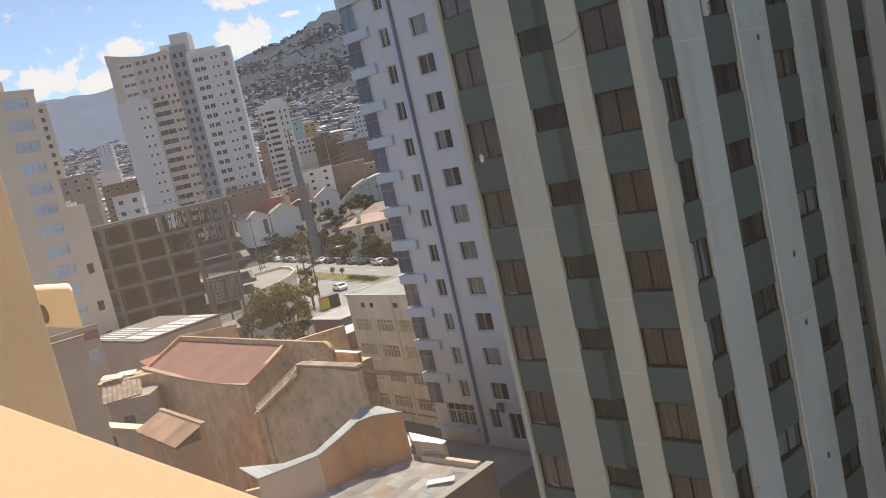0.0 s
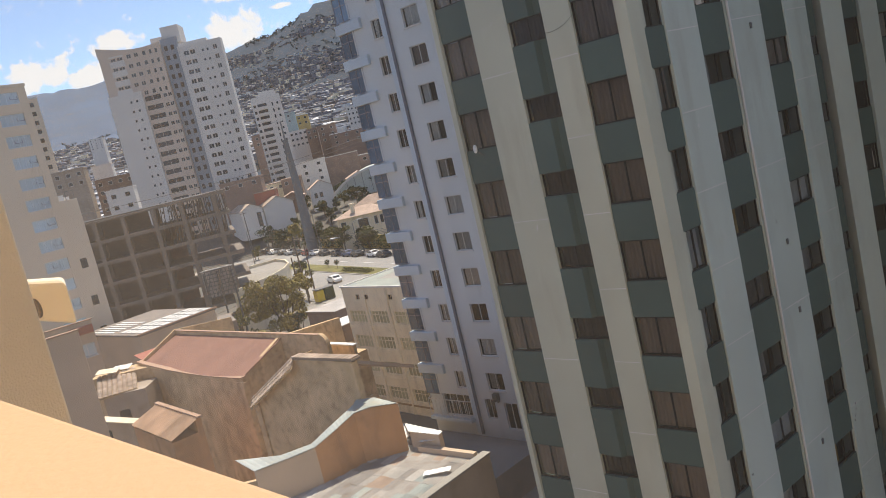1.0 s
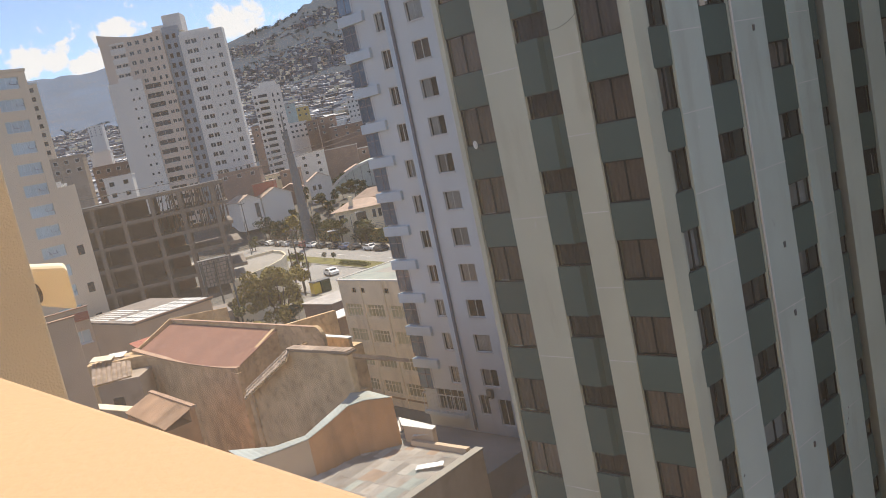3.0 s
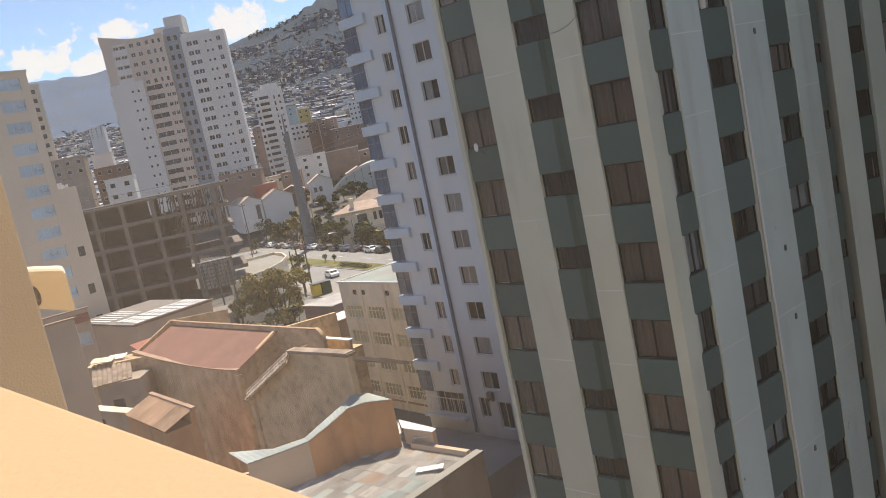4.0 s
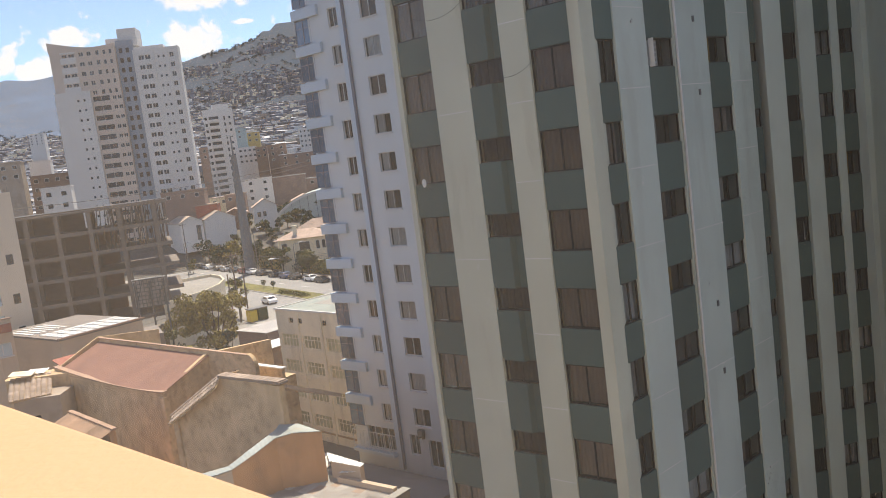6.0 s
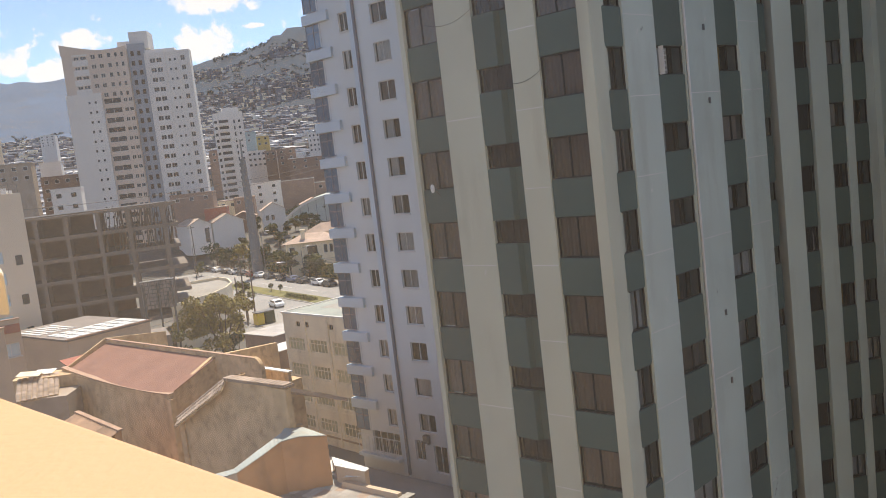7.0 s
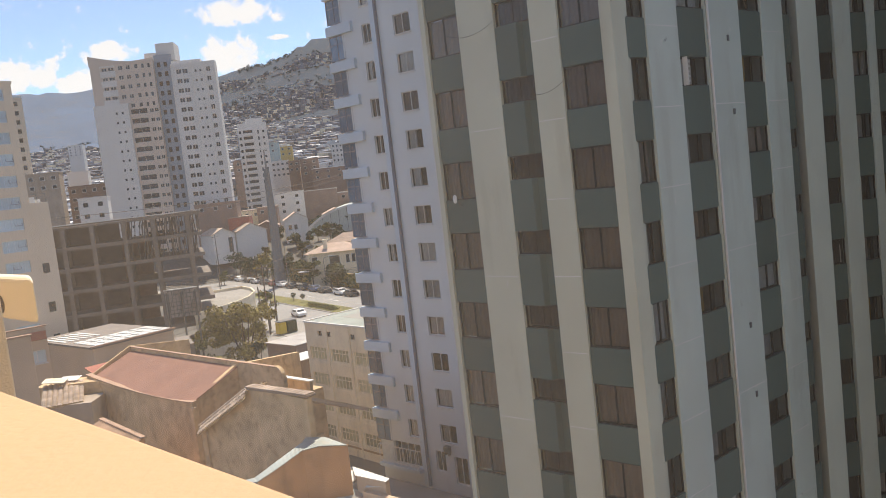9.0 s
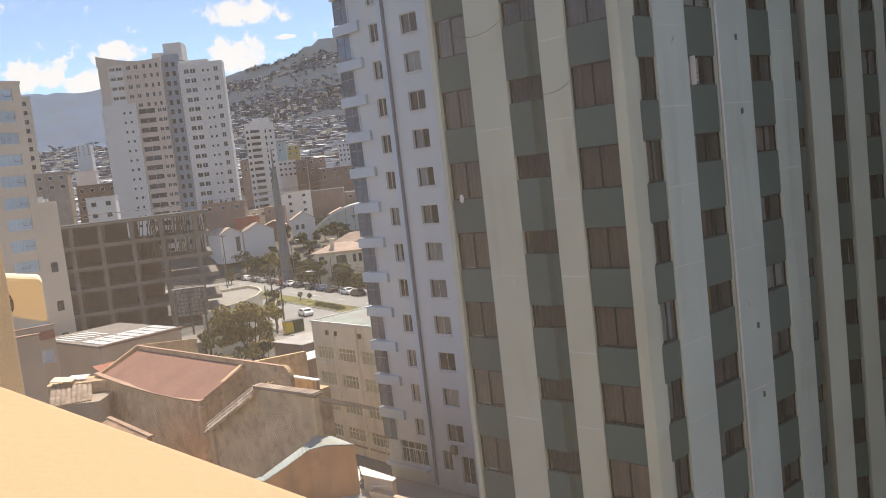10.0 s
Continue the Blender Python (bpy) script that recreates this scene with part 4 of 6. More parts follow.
def tree(x, y, z, height, spread, mat, seed, leaf=0.3, count=1500, label="leafy green street tree", trunk=0.35, group="", clumps=9, puff=1.0):
    g = random.Random(seed)
    t = thing("tree", T(x, y, z, g.uniform(0, 360)), label, "tree", group)
    bm = bmesh.new()
    r = max(0.08, height * 0.022)
    top = height * trunk
    tube(bm, (0, 0, -0.2), (0.1 * r, 0, top), r * 1.25, r * 0.8, 8)
    tips = []
    for k in range(6):
        a = k * 1.05 + g.uniform(-0.3, 0.3)
        tip = Vector((math.cos(a) * spread * 0.55, math.sin(a) * spread * 0.55, height * g.uniform(0.6, 0.85)))
        tube(bm, (0, 0, top * 0.95), tip, r * 0.5, r * 0.12, 6)
        tips.append(tip)
    tube(bm, (0, 0, top * 0.95), (0, 0, height * 0.9), r * 0.6, r * 0.12, 6)
    part("trunk", bm, BARK, t)
    bm = bmesh.new()
    for k in range(clumps):
        a, rad = g.uniform(0, 6.28), g.uniform(0.15, 0.72 / puff ** 0.5) * spread
        zc = height * g.uniform(trunk + 0.12, 0.88)
        size = spread * g.uniform(0.28, 0.48) * puff
        rad *= 1.15 - 0.75 * max(0, zc / height - 0.55)
        leafy(bm, (math.cos(a) * rad, math.sin(a) * rad, zc), (size, size, size * 0.75), count // clumps, leaf, seed * 31 + k)
    part("crown", bm, mat, t)
    return t


def car(x, y, z, heading, paint, label, group="cars along the avenue"):
    c = thing("car", T(x, y, z, heading), label, "car", group)
    bm = bmesh.new()
    prof = [(-2.1, 0.3), (-2.15, 0.75), (-1.95, 0.92), (-1.45, 1.0), (-0.95, 1.42), (0.55, 1.45), (1.15, 1.02), (1.95, 0.88), (2.12, 0.65), (2.1, 0.3)]
    extrude_profile(bm, prof, -0.85, 0.85)
    bmesh.ops.bevel(bm, geom=bm.edges[:], offset=0.06, segments=2, profile=0.5, affect="EDGES")
    part("body", bm, paint, c)
    glassy = bmesh.new()
    extrude_profile(glassy, [(-1.35, 1.02), (-0.95, 1.38), (0.5, 1.40), (1.02, 1.03)], -0.87, 0.87)
    part("side_glass", glassy, PANE_DARK, c)
    part("windscreen", boxes((0.0, 0.02, -0.7, 0.7, 0, 0.6)), PANE_DARK, c, at=pose(1.13, 0, 1.04, 0, -55, 0))
    part("rear_window", boxes((0.0, 0.02, -0.68, 0.68, 0, 0.5)), PANE_DARK, c, at=pose(-1.45, 0, 1.03, 0, 48, 0))
    for wx in (-1.3, 1.3):
        for wy in (-0.86, 0.66):
            w = part("wheel", tube(bmesh.new(), (wx, wy, 0.31), (wx, wy + 0.2, 0.31), 0.31, sides=14), RUBBER, c)
            part("rim", tube(bmesh.new(), (wx, wy - 0.01, 0.31), (wx, wy + 0.21, 0.31), 0.19, sides=12), STEEL, w)
    return c


def avenue(u, v, z=0.0):
    p = AVENUE @ Vector((u, v, 0))
    return p.x, p.y, p.z + z


car(*avenue(-163.2, 68.5, 0.03), 118, CARS[0], "white hatchback driving on the avenue")
g = random.Random(11)
for k, u in enumerate((-262, -255, -247, -240, -233, -226, -219, -213, -205, -198, -191, -182, -176, -169, -160)):
    kind = (1, 0, 1, 2, 1, 3, 0, 1, 1, 4, 1, 0, 1, 2, 1)[k]
    car(*avenue(u + g.uniform(-1, 1), 88.4, 0.03), -59.5, CARS[kind], ("white", "dark", "silver", "red", "blue", "yellow")[kind] + " car parked at the far kerb")

# street trees, hedges and lamps
for u, v, h, s, m in ((-262, 91.6, 8.0, 4.0, LEAF_DARK), (-250, 92.6, 7.0, 3.6, LEAF_DARK), (-241, 92.6, 8.0, 3.6, LEAF), (-232, 93.6, 8.5, 2.6, LEAF_DARK), (-224, 91.6, 7.5, 3.2, LEAF_DARK), (-215, 92.6, 7.0, 3.0, LEAF_DRY), (-204, 91.1, 6.8, 2.6, LEAF_DRY), (-196, 92.6, 6.4, 2.6, LEAF_DARK), (-189, 91.1, 7.8, 3.4, LEAF_DRY), (-177, 91.6, 6.0, 2.6, LEAF_DRY), (-168, 91.6, 5.6, 2.2, LEAF_DARK)):
    tree(*avenue(u, v, 0.15), h, s, m, int(-u), 0.34, 900, "leafy tree on the far pavement", 0.3, "street trees")
for u, v in ((-186.5, 77.5), (-181.6, 77.8)):
    b = thing("round_shrub", T(*avenue(u, v, 0.22)), "small clipped round shrub on a stem", "shrub", "median shrubs")
    part("stem", tube(bmesh.new(), (0, 0, 0), (0, 0, 0.8), 0.05), BARK, b)
    bm = bmesh.new()
    leafy(bm, (0, 0, 1.2), (0.6, 0.6, 0.6), 260, 0.12, int(-u * 10))
    part("crown", bm, LEAF_DARK, b)
bm = bmesh.new()
for k in range(26):
    leafy(bm, (-174 + 0.55 * k, 76.0 + 0.3 * math.sin(k), 0.55), (0.8, 1.2, 0.5), 60, 0.16, 400 + k)
single("hedge", bm, LEAF_DRY, "low olive hedge on the median", "hedge", kind="stuff", at=AVENUE)
bm = bmesh.new()
for k in range(60):
    leafy(bm, (-290 + 2.4 * k, 95.0 + 0.5 * math.sin(k * 1.7), 1.6), (1.6, 1.0, 1.3), 70, 0.28, 600 + k)
single("garden_hedge", bm, LEAF_DARK, "dark green hedge along the garden fronts", "hedge", kind="stuff", at=AVENUE)


def lamp_post(u, v, h, heading, group="street lamps"):
    p = thing("street_lamp", T(*avenue(u, v, 0.17), heading), "tall grey street lamp with a pale head", "street lamp", group)
    part("pole", tube(bmesh.new(), (0, 0, 0), (0, 0, h), 0.13, 0.07), STEEL, p)
    part("arm", tube(bmesh.new(), (0, 0, h), (1.6, 0, h + 0.3), 0.05, 0.04), STEEL, p)
    part("head", boxes((1.3, 2.3, -0.2, 0.2, h + 0.25, h + 0.42), bevel=0.05), SHEET_WHITE, p)


for u, v, h in ((-172, 90.0, 10.0), (-194, 90.2, 7.5), (-219, 90.2, 11), (-262, 90.2, 12), (-240, 77, 9)):
    lamp_post(u, v, h, 30)


def power_pole(x, y, z, h, lean=0.0, cross=True):
    p = thing("power_pole", pose(x, y, z, lean, lean * 0.5, 20), "grey weathered power pole with a cross arm", "pole", "power poles")
    part("pole", tube(bmesh.new(), (0, 0, 0), (0, 0, h), 0.16, 0.10), POLEWOOD, p)
    if cross:
        part("crossarm", boxes((-0.9, 0.9, -0.06, 0.06, h - 0.6, h - 0.45)), POLEWOOD, p)
        for k in (-0.8, 0, 0.8):
            part("insulator", tube(bmesh.new(), (k, 0, h - 0.45), (k, 0, h - 0.2), 0.05), SILL, p)


power_pole(*spot(-9.8, 141), 0.1, 12.0)
power_pole(*spot(-9.25, 143), 0.1, 10.0, 1.5, False)
power_pole(*spot(-10.25, 145), 0.1, 8.0, 0, False)
power_pole(*spot(-12.6, 236), 0.1, 14.0)


def cable(a, b, sag, r=0.035):
    bm = bmesh.new()
    pts = [Vector(a).lerp(Vector(b), k / 14) - Vector((0, 0, sag * 4 * (k / 14) * (1 - k / 14))) for k in range(15)]
    for p, q in zip(pts, pts[1:]):
        tube(bm, p, q, r, sides=4)
    single("cable", bm, CABLE, "thin black overhead cable", "cable", "overhead cables")


def bp(bearing, distance, tan_h):
    x, y = spot(bearing, distance)
    return x, y, EYE + distance * tan_h


for dz in (0.0, 0.5, 1.0, 1.4):
    cable(bp(-9.8, 141, -0.088 - dz * 0.004), bp(-2.0, 170, -0.102 - dz * 0.004), 0.6, 0.03)
    cable(bp(-9.8, 141, -0.088 - dz * 0.004), bp(-21.5, 150, -0.072 - dz * 0.005), 1.6, 0.03)
cable(bp(-9.8, 141, -0.086), bp(-4.6, 190, -0.055), 0.5, 0.035)
for dz in (0.0, 0.004):
    cable(bp(-23.4, 118, -0.012 + dz * 3), bp(-2.0, 150, 0.012 + dz), 1.2, 0.035)
for dz in (0.0, 0.006, 0.012):
    cable(bp(-23.0, 100, -0.150 - dz), bp(-9.8, 150, -0.118 - dz), 0.8, 0.025)
container = thing("rubbish_container", T(*spot(-8.75, 140), 0.1, 30), "yellow and green rubbish containers on the pavement", "container")
part("body", boxes((-1.4, -0.1, -0.9, 0.9, 0.1, 2.0), bevel=0.06), CARS[5], container, "yellow container body")
part("body", boxes((0.1, 1.8, -0.9, 0.9, 0.1, 2.1), bevel=0.06), LEAF_DARK, container, "dark green container body")
part("lid", boxes((-1.45, 1.85, -0.95, 0.95, 2.12, 2.25), bevel=0.04), STEEL, container)
tree(*spot(-9.75, 146), 0.1, 7.8, 2.0, LEAF_DRY, 77, 0.22, 900, "sparse tree beside the power poles", 0.45)
tree(*spot(-11.6, 121), STREET, 12.8, 5.8, LEAF, 5, 0.26, 9000, "large spreading yellow-green tree behind the red roof", 0.22, clumps=42, puff=0.55)
tree(*spot(-15.0, 118), STREET, 8.4, 3.4, LEAF_DRY, 15, 0.2, 1400, "smaller olive tree behind the red roof", 0.25)
tree(*spot(-15.6, 116), STREET, 7.2, 2.2, LEAF, 16, 0.2, 700, "small bright green garden tree", 0.2)
tree(*spot(-10.9, 118), STREET, 6.5, 2.4, LEAF_DARK, 17, 0.2, 900, "dark garden shrub tree", 0.2)
for b, d, h in ((-13.4, 160, 5.6), (-12.5, 163, 5.6), (-11.9, 166, 5.0)):
    tree(*spot(b, d), 0.0, h, 2.2, LEAF_DRY, int(d), 0.25, 500, "olive shrub behind a curved wall", 0.15, "shrubs behind the wall")


# ---- corrugated sheet roofs ----
def sheet_mesh(w, l, ribs=9, lift=0.085):
    """A corrugated sheet w wide and l long, lying in x and y."""
    bm = bmesh.new()
    n = ribs * 2
    cols = []
    for k in range(n + 1):
        z = lift if k % 2 else 0.0
        cols.append([bm.verts.new((w * k / n, y, z + dz)) for y, dz in ((0, 0), (l, 0), (l, 0.012), (0, 0.012))])
    for a, b in zip(cols, cols[1:]):
        for i, j in ((0, 1), (2, 3), (1, 2), (3, 0)):
            bm.faces.new((a[i], b[i], b[j], a[j]))
    return to_mesh("sheet", bm, SHEET)


def sheet_roof(parent, m, w, l, nx, ny, mats, seed, ribs=6):
    """Overlapping sheets over a rectangle in the pose m, each its own piece."""
    g = random.Random(seed)
    kinds = []
    for mt in mats:
        me = sheet_mesh(w / nx * 1.04, l / ny * 1.06, ribs, 0.16 if ribs < 3 else 0.11 if ribs < 4 else 0.07)
        me.materials[0] = mt
        kinds.append(me)
    for i in range(nx):
        for j in range(ny):
            part("sheet", kinds[g.randrange(len(kinds))], None, parent, "", m @ pose(w / nx * i, l / ny * j, 0.02 * ((i + j) % 2), g.uniform(-0.5, 0.5), g.uniform(-0.6, 0.6), g.uniform(-0.4, 0.4)))


def tile_roof(parent, m, w, l, mat, step=0.42, run=0.5):
    """Rows of half-round tiles over a rectangle, x across and y up the slope."""
    bm = bmesh.new()
    for k in range(5):
        a = math.pi * k / 4
        bm.verts.new((0.2 - 0.2 * math.cos(a), 0, 0.1 * math.sin(a)))
        bm.verts.new((0.2 - 0.17 * math.cos(a), run * 1.1, 0.03 + 0.085 * math.sin(a)))
    bm.verts.ensure_lookup_table()
    for k in range(4):
        bm.faces.new((bm.verts[2 * k], bm.verts[2 * k + 2], bm.verts[2 * k + 3], bm.verts[2 * k + 1]))
    me = to_mesh("tile", bm, mat)
    part("deck", boxes((0, w, 0, l, -0.06, 0.0)), OLDWALL, parent, "", m)
    for i in range(int(w / step)):
        for j in range(int(l / run)):
            part("tile", me, None, parent, "", m @ pose(i * step, j * run, 0.05, -7))


# ---- red-roofed old house ----
RH = pose(-16.1, 57.8, 0, 0, 0, 133.3)    # x along the front wall to its far end, y out of the house
red = thing("old_house", pose(-16.1, 57.8, STREET, 0, 0, 133.3), "old ochre plastered house with a red sheet roof", "house")
RI = red.matrix_basis.inverted() @ RH
LEN, EAVE, RIDGE_Z, DEEP = 17.6, 9.8, 11.45, 4.1
part("front_wall", boxes((0, LEN, -0.35, 0, STREET, EAVE - 0.15)), OLDWALL, red, "", RI)
bm = bmesh.new()
extrude_profile(bm, [(0, STREET), (DEEP * 2.4, STREET), (DEEP * 2.4, RIDGE_Z - 0.3), (DEEP, RIDGE_Z + 0.12), (0, EAVE - 0.15)], 0, 0.35)
part("end_wall", bm, OLDWALL, red, "brown end wall in shade", RI @ pose(0.35, 0, 0, 0, 0, -90))
bm = bmesh.new()
extrude_profile(bm, [(0, STREET), (DEEP * 2.4, STREET), (DEEP * 2.4, RIDGE_Z - 0.3), (DEEP, RIDGE_Z + 0.42), (0, EAVE + 0.2)], 0, 0.18)
part("end_wall", bm, OLDWALL, red, "", RI @ pose(LEN, 0, 0, 0, 0, -90))
slope = math.degrees(math.atan2(RIDGE_Z - EAVE, DEEP))
SL = math.hypot(RIDGE_Z - EAVE, DEEP)
panel = to_mesh("roof_sheet", boxes((0.0, 1.926, -SL, 0.05, 0, 0.04)), REDROOF)
for k in range(9):
    part("roof_sheet", panel, None, red, "", RI @ T(0.2 + 1.93 * k, 0, 0) @ pose(0, 0.0, EAVE - 0.05, -slope))
part("ridge_wall", boxes((-4.6, LEN + 0.2, -DEEP - 0.18, -DEEP, EAVE - 3, RIDGE_Z + 0.30)), OLDWALL, red, "", RI)
part("ridge_coping", boxes((-4.6, LEN + 0.25, -DEEP - 0.24, -DEEP + 0.05, RIDGE_Z + 0.30, RIDGE_Z + 0.37), bevel=0.03), COPING, red, "pale pink coping", RI)
bm = bmesh.new()   # the wall's rounded end
extrude_profile(bm, [(-4.6 - 0.9 * math.sin(radians(15 * k)), RIDGE_Z - 0.51 + 0.9 * math.cos(radians(15 * k))) for k in range(7)][::-1] + [(-4.6, RIDGE_Z + 0.39), (-4.6, EAVE - 3), (-5.5, EAVE - 3)], -DEEP - 0.3, -DEEP)
part("rounded_end", bm, OLDWALL, red, "", RI)
part("rear_block", boxes((-3.2, LEN * 0.6, -DEEP - 5, -DEEP - 0.3, STREET, RIDGE_Z - 2.6)), OLDWALL, red, "", RI)
part("rear_wall", boxes((-4.4, 2.5, -DEEP - 3.2, -DEEP - 2.95, STREET, RIDGE_Z - 1.55)), OLDWALL, red, "", RI)
part("rear_coping", boxes((-4.5, 2.5, -DEEP - 3.3, -DEEP - 2.85, RIDGE_Z - 1.55, RIDGE_Z - 1.45), bevel=0.03), SHEET_WHITE, red, "", RI)
for k in range(12):   # front parapet that dips to the middle and rises again
    def dip(q):
        return EAVE - 0.10 + 0.55 * (q - 0.30) ** 2 * (2.2 if q > 0.3 else 3.0)
    bm = bmesh.new()
    a, b = k / 12, (k + 1) / 12
    extrude_profile(bm, [(LEN * a, EAVE - 0.3), (LEN * b, EAVE - 0.3), (LEN * b, dip(b)), (LEN * a, dip(a))], -0.38, 0.05)
    part("parapet", bm, OLDWALL, red, "", RI)
    bm = bmesh.new()
    extrude_profile(bm, [(LEN * a, dip(a)), (LEN * b, dip(b)), (LEN * b, dip(b) + 0.06), (LEN * a, dip(a) + 0.06)], -0.36, 0.12)
    part("coping", bm, COPING, red, "", RI)
part("buttress", boxes((-0.15, 0.8, -0.2, 0.15, STREET, EAVE - 0.3)), OLDWALL, red, "", RI)
part("small_window", boxes((-0.02, 0.02, 0, 0.5, 0, 0.7)), FRAME_DARK, red, "", RI @ T(0, -DEEP - 1.0, RIDGE_Z - 1.9))

# ---- gabled adobe house with a tiled verge ----
GH = pose(-14.3, 52.7, 0, 0, 0, -43.2)
gable = thing("gabled_house", pose(-14.3, 52.7, STREET, 0, 0, -43.2), "plastered gabled house with a tiled verge", "house")
HI2 = gable.matrix_basis.inverted() @ GH
bm = bmesh.new()
extrude_profile(bm, [(0, STREET), (10.9, STREET), (10.9, 12.3), (5.55, 12.45), (0, 9.5)], 0, 0.4)
part("gable_wall", bm, OLDWALL, gable, "", HI2)
part("side_wall", boxes((0, 0.4, 0.4, 5.0, STREET, 9.4), (10.5, 10.9, 0.4, 1.0, STREET, 10.0)), OLDWALL, gable, "", HI2)
rise = math.degrees(math.atan2(2.95, 5.55))
tile_roof(gable, HI2 @ pose(-0.25, -0.15, 9.45, 0, -rise, 0) @ pose(0, 1.7, 0, 0, 0, -90), 1.7, 6.4, TILE, 0.42, 0.45)
tile_roof(gable, HI2 @ pose(0, 0, 9.48, 0, -rise, 0) @ pose(0, -0.62, -0.52, 42, 0, 0), 6.3, 0.85, TILE, 0.42, 0.42)
part("verge", boxes((5.5, 11.1, -0.15, 0.55, 12.42, 12.56), bevel=0.03), TILE, gable, "", HI2)
for k in range(13):
    part("verge_tile", boxes((5.5 + 0.43 * k, 5.88 + 0.43 * k, -0.22, 0.5, 12.56, 12.64), bevel=0.03), TILE, gable, "", HI2)
part("roof_right", boxes((5.6, 10.9, 0.0, 4.6, -0.2, 0.0)), TILE, gable, "", HI2 @ pose(0, 0.42, 12.3, -24, 0, 0))
part("pilaster", boxes((0.0, 0.55, -0.12, 0.0, STREET, 9.2)), OLDWALL, gable, "", HI2)

# ---- orange wall with a bent sheet roof ----
bent = thing("lean_to", T(-9.0, 42.2, STREET), "orange-brown lean-to with a bent blue-grey sheet roof", "shed")
BTI = bent.matrix_basis.inverted()
inner = [(-13.6, 43.1, 9.0), (-10.9, 42.2, 9.0), (-9.25, 42.7, 9.05), (-8.15, 43.6, 9.5), (-6.85, 44.75, 9.98), (-6.7, 45.4, 10.05), (-5.6, 45.2, 10.0)]
outer = [(-12.1, 40.9, 8.95), (-10.4, 41.6, 8.95), (-9.0, 42.2, 9.0), (-7.9, 42.9, 9.4), (-6.75, 43.75, 9.85), (-5.8, 43.75, 9.98), (-4.28, 43.85, 9.8)]
for k in range(6):
    for half in (0, 1):
        bm = bmesh.new()
        a0, a1 = Vector(inner[k]).lerp(inner[k + 1], half / 2), Vector(inner[k]).lerp(inner[k + 1], half / 2 + 0.5)
        b0, b1 = Vector(outer[k]).lerp(outer[k + 1], half / 2), Vector(outer[k]).lerp(outer[k + 1], half / 2 + 0.5)
        n = 6
        lo = [[p.lerp(q, i / n) + Vector((0, 0, 0.014 * (i % 2))) for i in range(n + 1)] for p, q in ((a0, a1), (b0, b1))]
        for i in range(n):
            p = [lo[0][i], lo[0][i + 1], lo[1][i + 1], lo[1][i]]
            up = Vector((0, 0, 0.03))
            quad(bm, *p)
            quad(bm, *[v + up for v in p[::-1]])
            quad(bm, p[3], p[2], p[2] + up, p[3] + up)
            quad(bm, p[1], p[0], p[0] + up, p[1] + up)
        part("sheet", bm, SHEET_BLUE, bent, "", BTI)
for k in range(6):
    p, q = Vector(outer[k]), Vector(outer[k + 1])
    d = (q - p)
    bm = bmesh.new()
    nrm = Vector((-d.y, d.x, 0)).normalized() * 0.25
    lo = Vector((0, 0, STREET))
    pts = [(p.x, p.y), (q.x, q.y), (q.x + nrm.x, q.y + nrm.y), (p.x + nrm.x, p.y + nrm.y)]
    v0 = [bm.verts.new((x, y, STREET)) for x, y in pts]
    v1 = [bm.verts.new((x, y, z - 0.02)) for (x, y), z in zip(pts, (p.z, q.z, q.z, p.z))]
    for i in range(4):
        bm.faces.new((v0[i], v0[(i + 1) % 4], v1[(i + 1) % 4], v1[i]))
    bm.faces.new(v1)
    part("wall", bm, ADOBE if k > 1 else ANNEXWALL, bent, "", BTI)
part("yard_wall", boxes((-14.5, -9.5, 46.0, 46.3, STREET, 6.5)), OLDWALL, bent, "", BTI)
part("white_flue", boxes((-6.9, -6.6, 46.8, 47.1, 9.5, 10.9), bevel=0.03), SHEET_WHITE, bent, "", BTI)

# ---- flat workshop with grey sheets ----
WS = pose(-6.7, 46.9, 0, 0, 0, -43.5)
shop = thing("workshop", pose(-6.7, 46.9, STREET, 0, 0, -43.5), "low workshop with a patched grey sheet roof", "shed")
WI = shop.matrix_basis.inverted() @ WS
sheet_roof(shop, WI @ pose(0.2, -9.2, 6.75, 1.2, 0, 0), 8.4, 9.2, 14, 8, [SHEET, SHEET, SHEET_PALE, SHEET, SHEET_BLUE, SHEET, SHEET_PALE, SHEET, TILE, SHEET], 4, 4)
part("wall", boxes((0, 9.2, -9.4, -9.1, STREET, 6.7), (0, 0.25, -9.1, 0, STREET, 6.7), (0.25, 9.2, -0.25, 0, STREET, 6.7)), GREYWALL, shop, "", WI)
part("side_parapet", boxes((8.8, 9.2, -9.4, 0.1, STREET, 7.05)), GREYWALL, shop, "", WI)
part("parapet_coping", boxes((8.74, 9.28, -9.5, 0.15, 7.05, 7.15), bevel=0.02), PAVING, shop, "", WI)
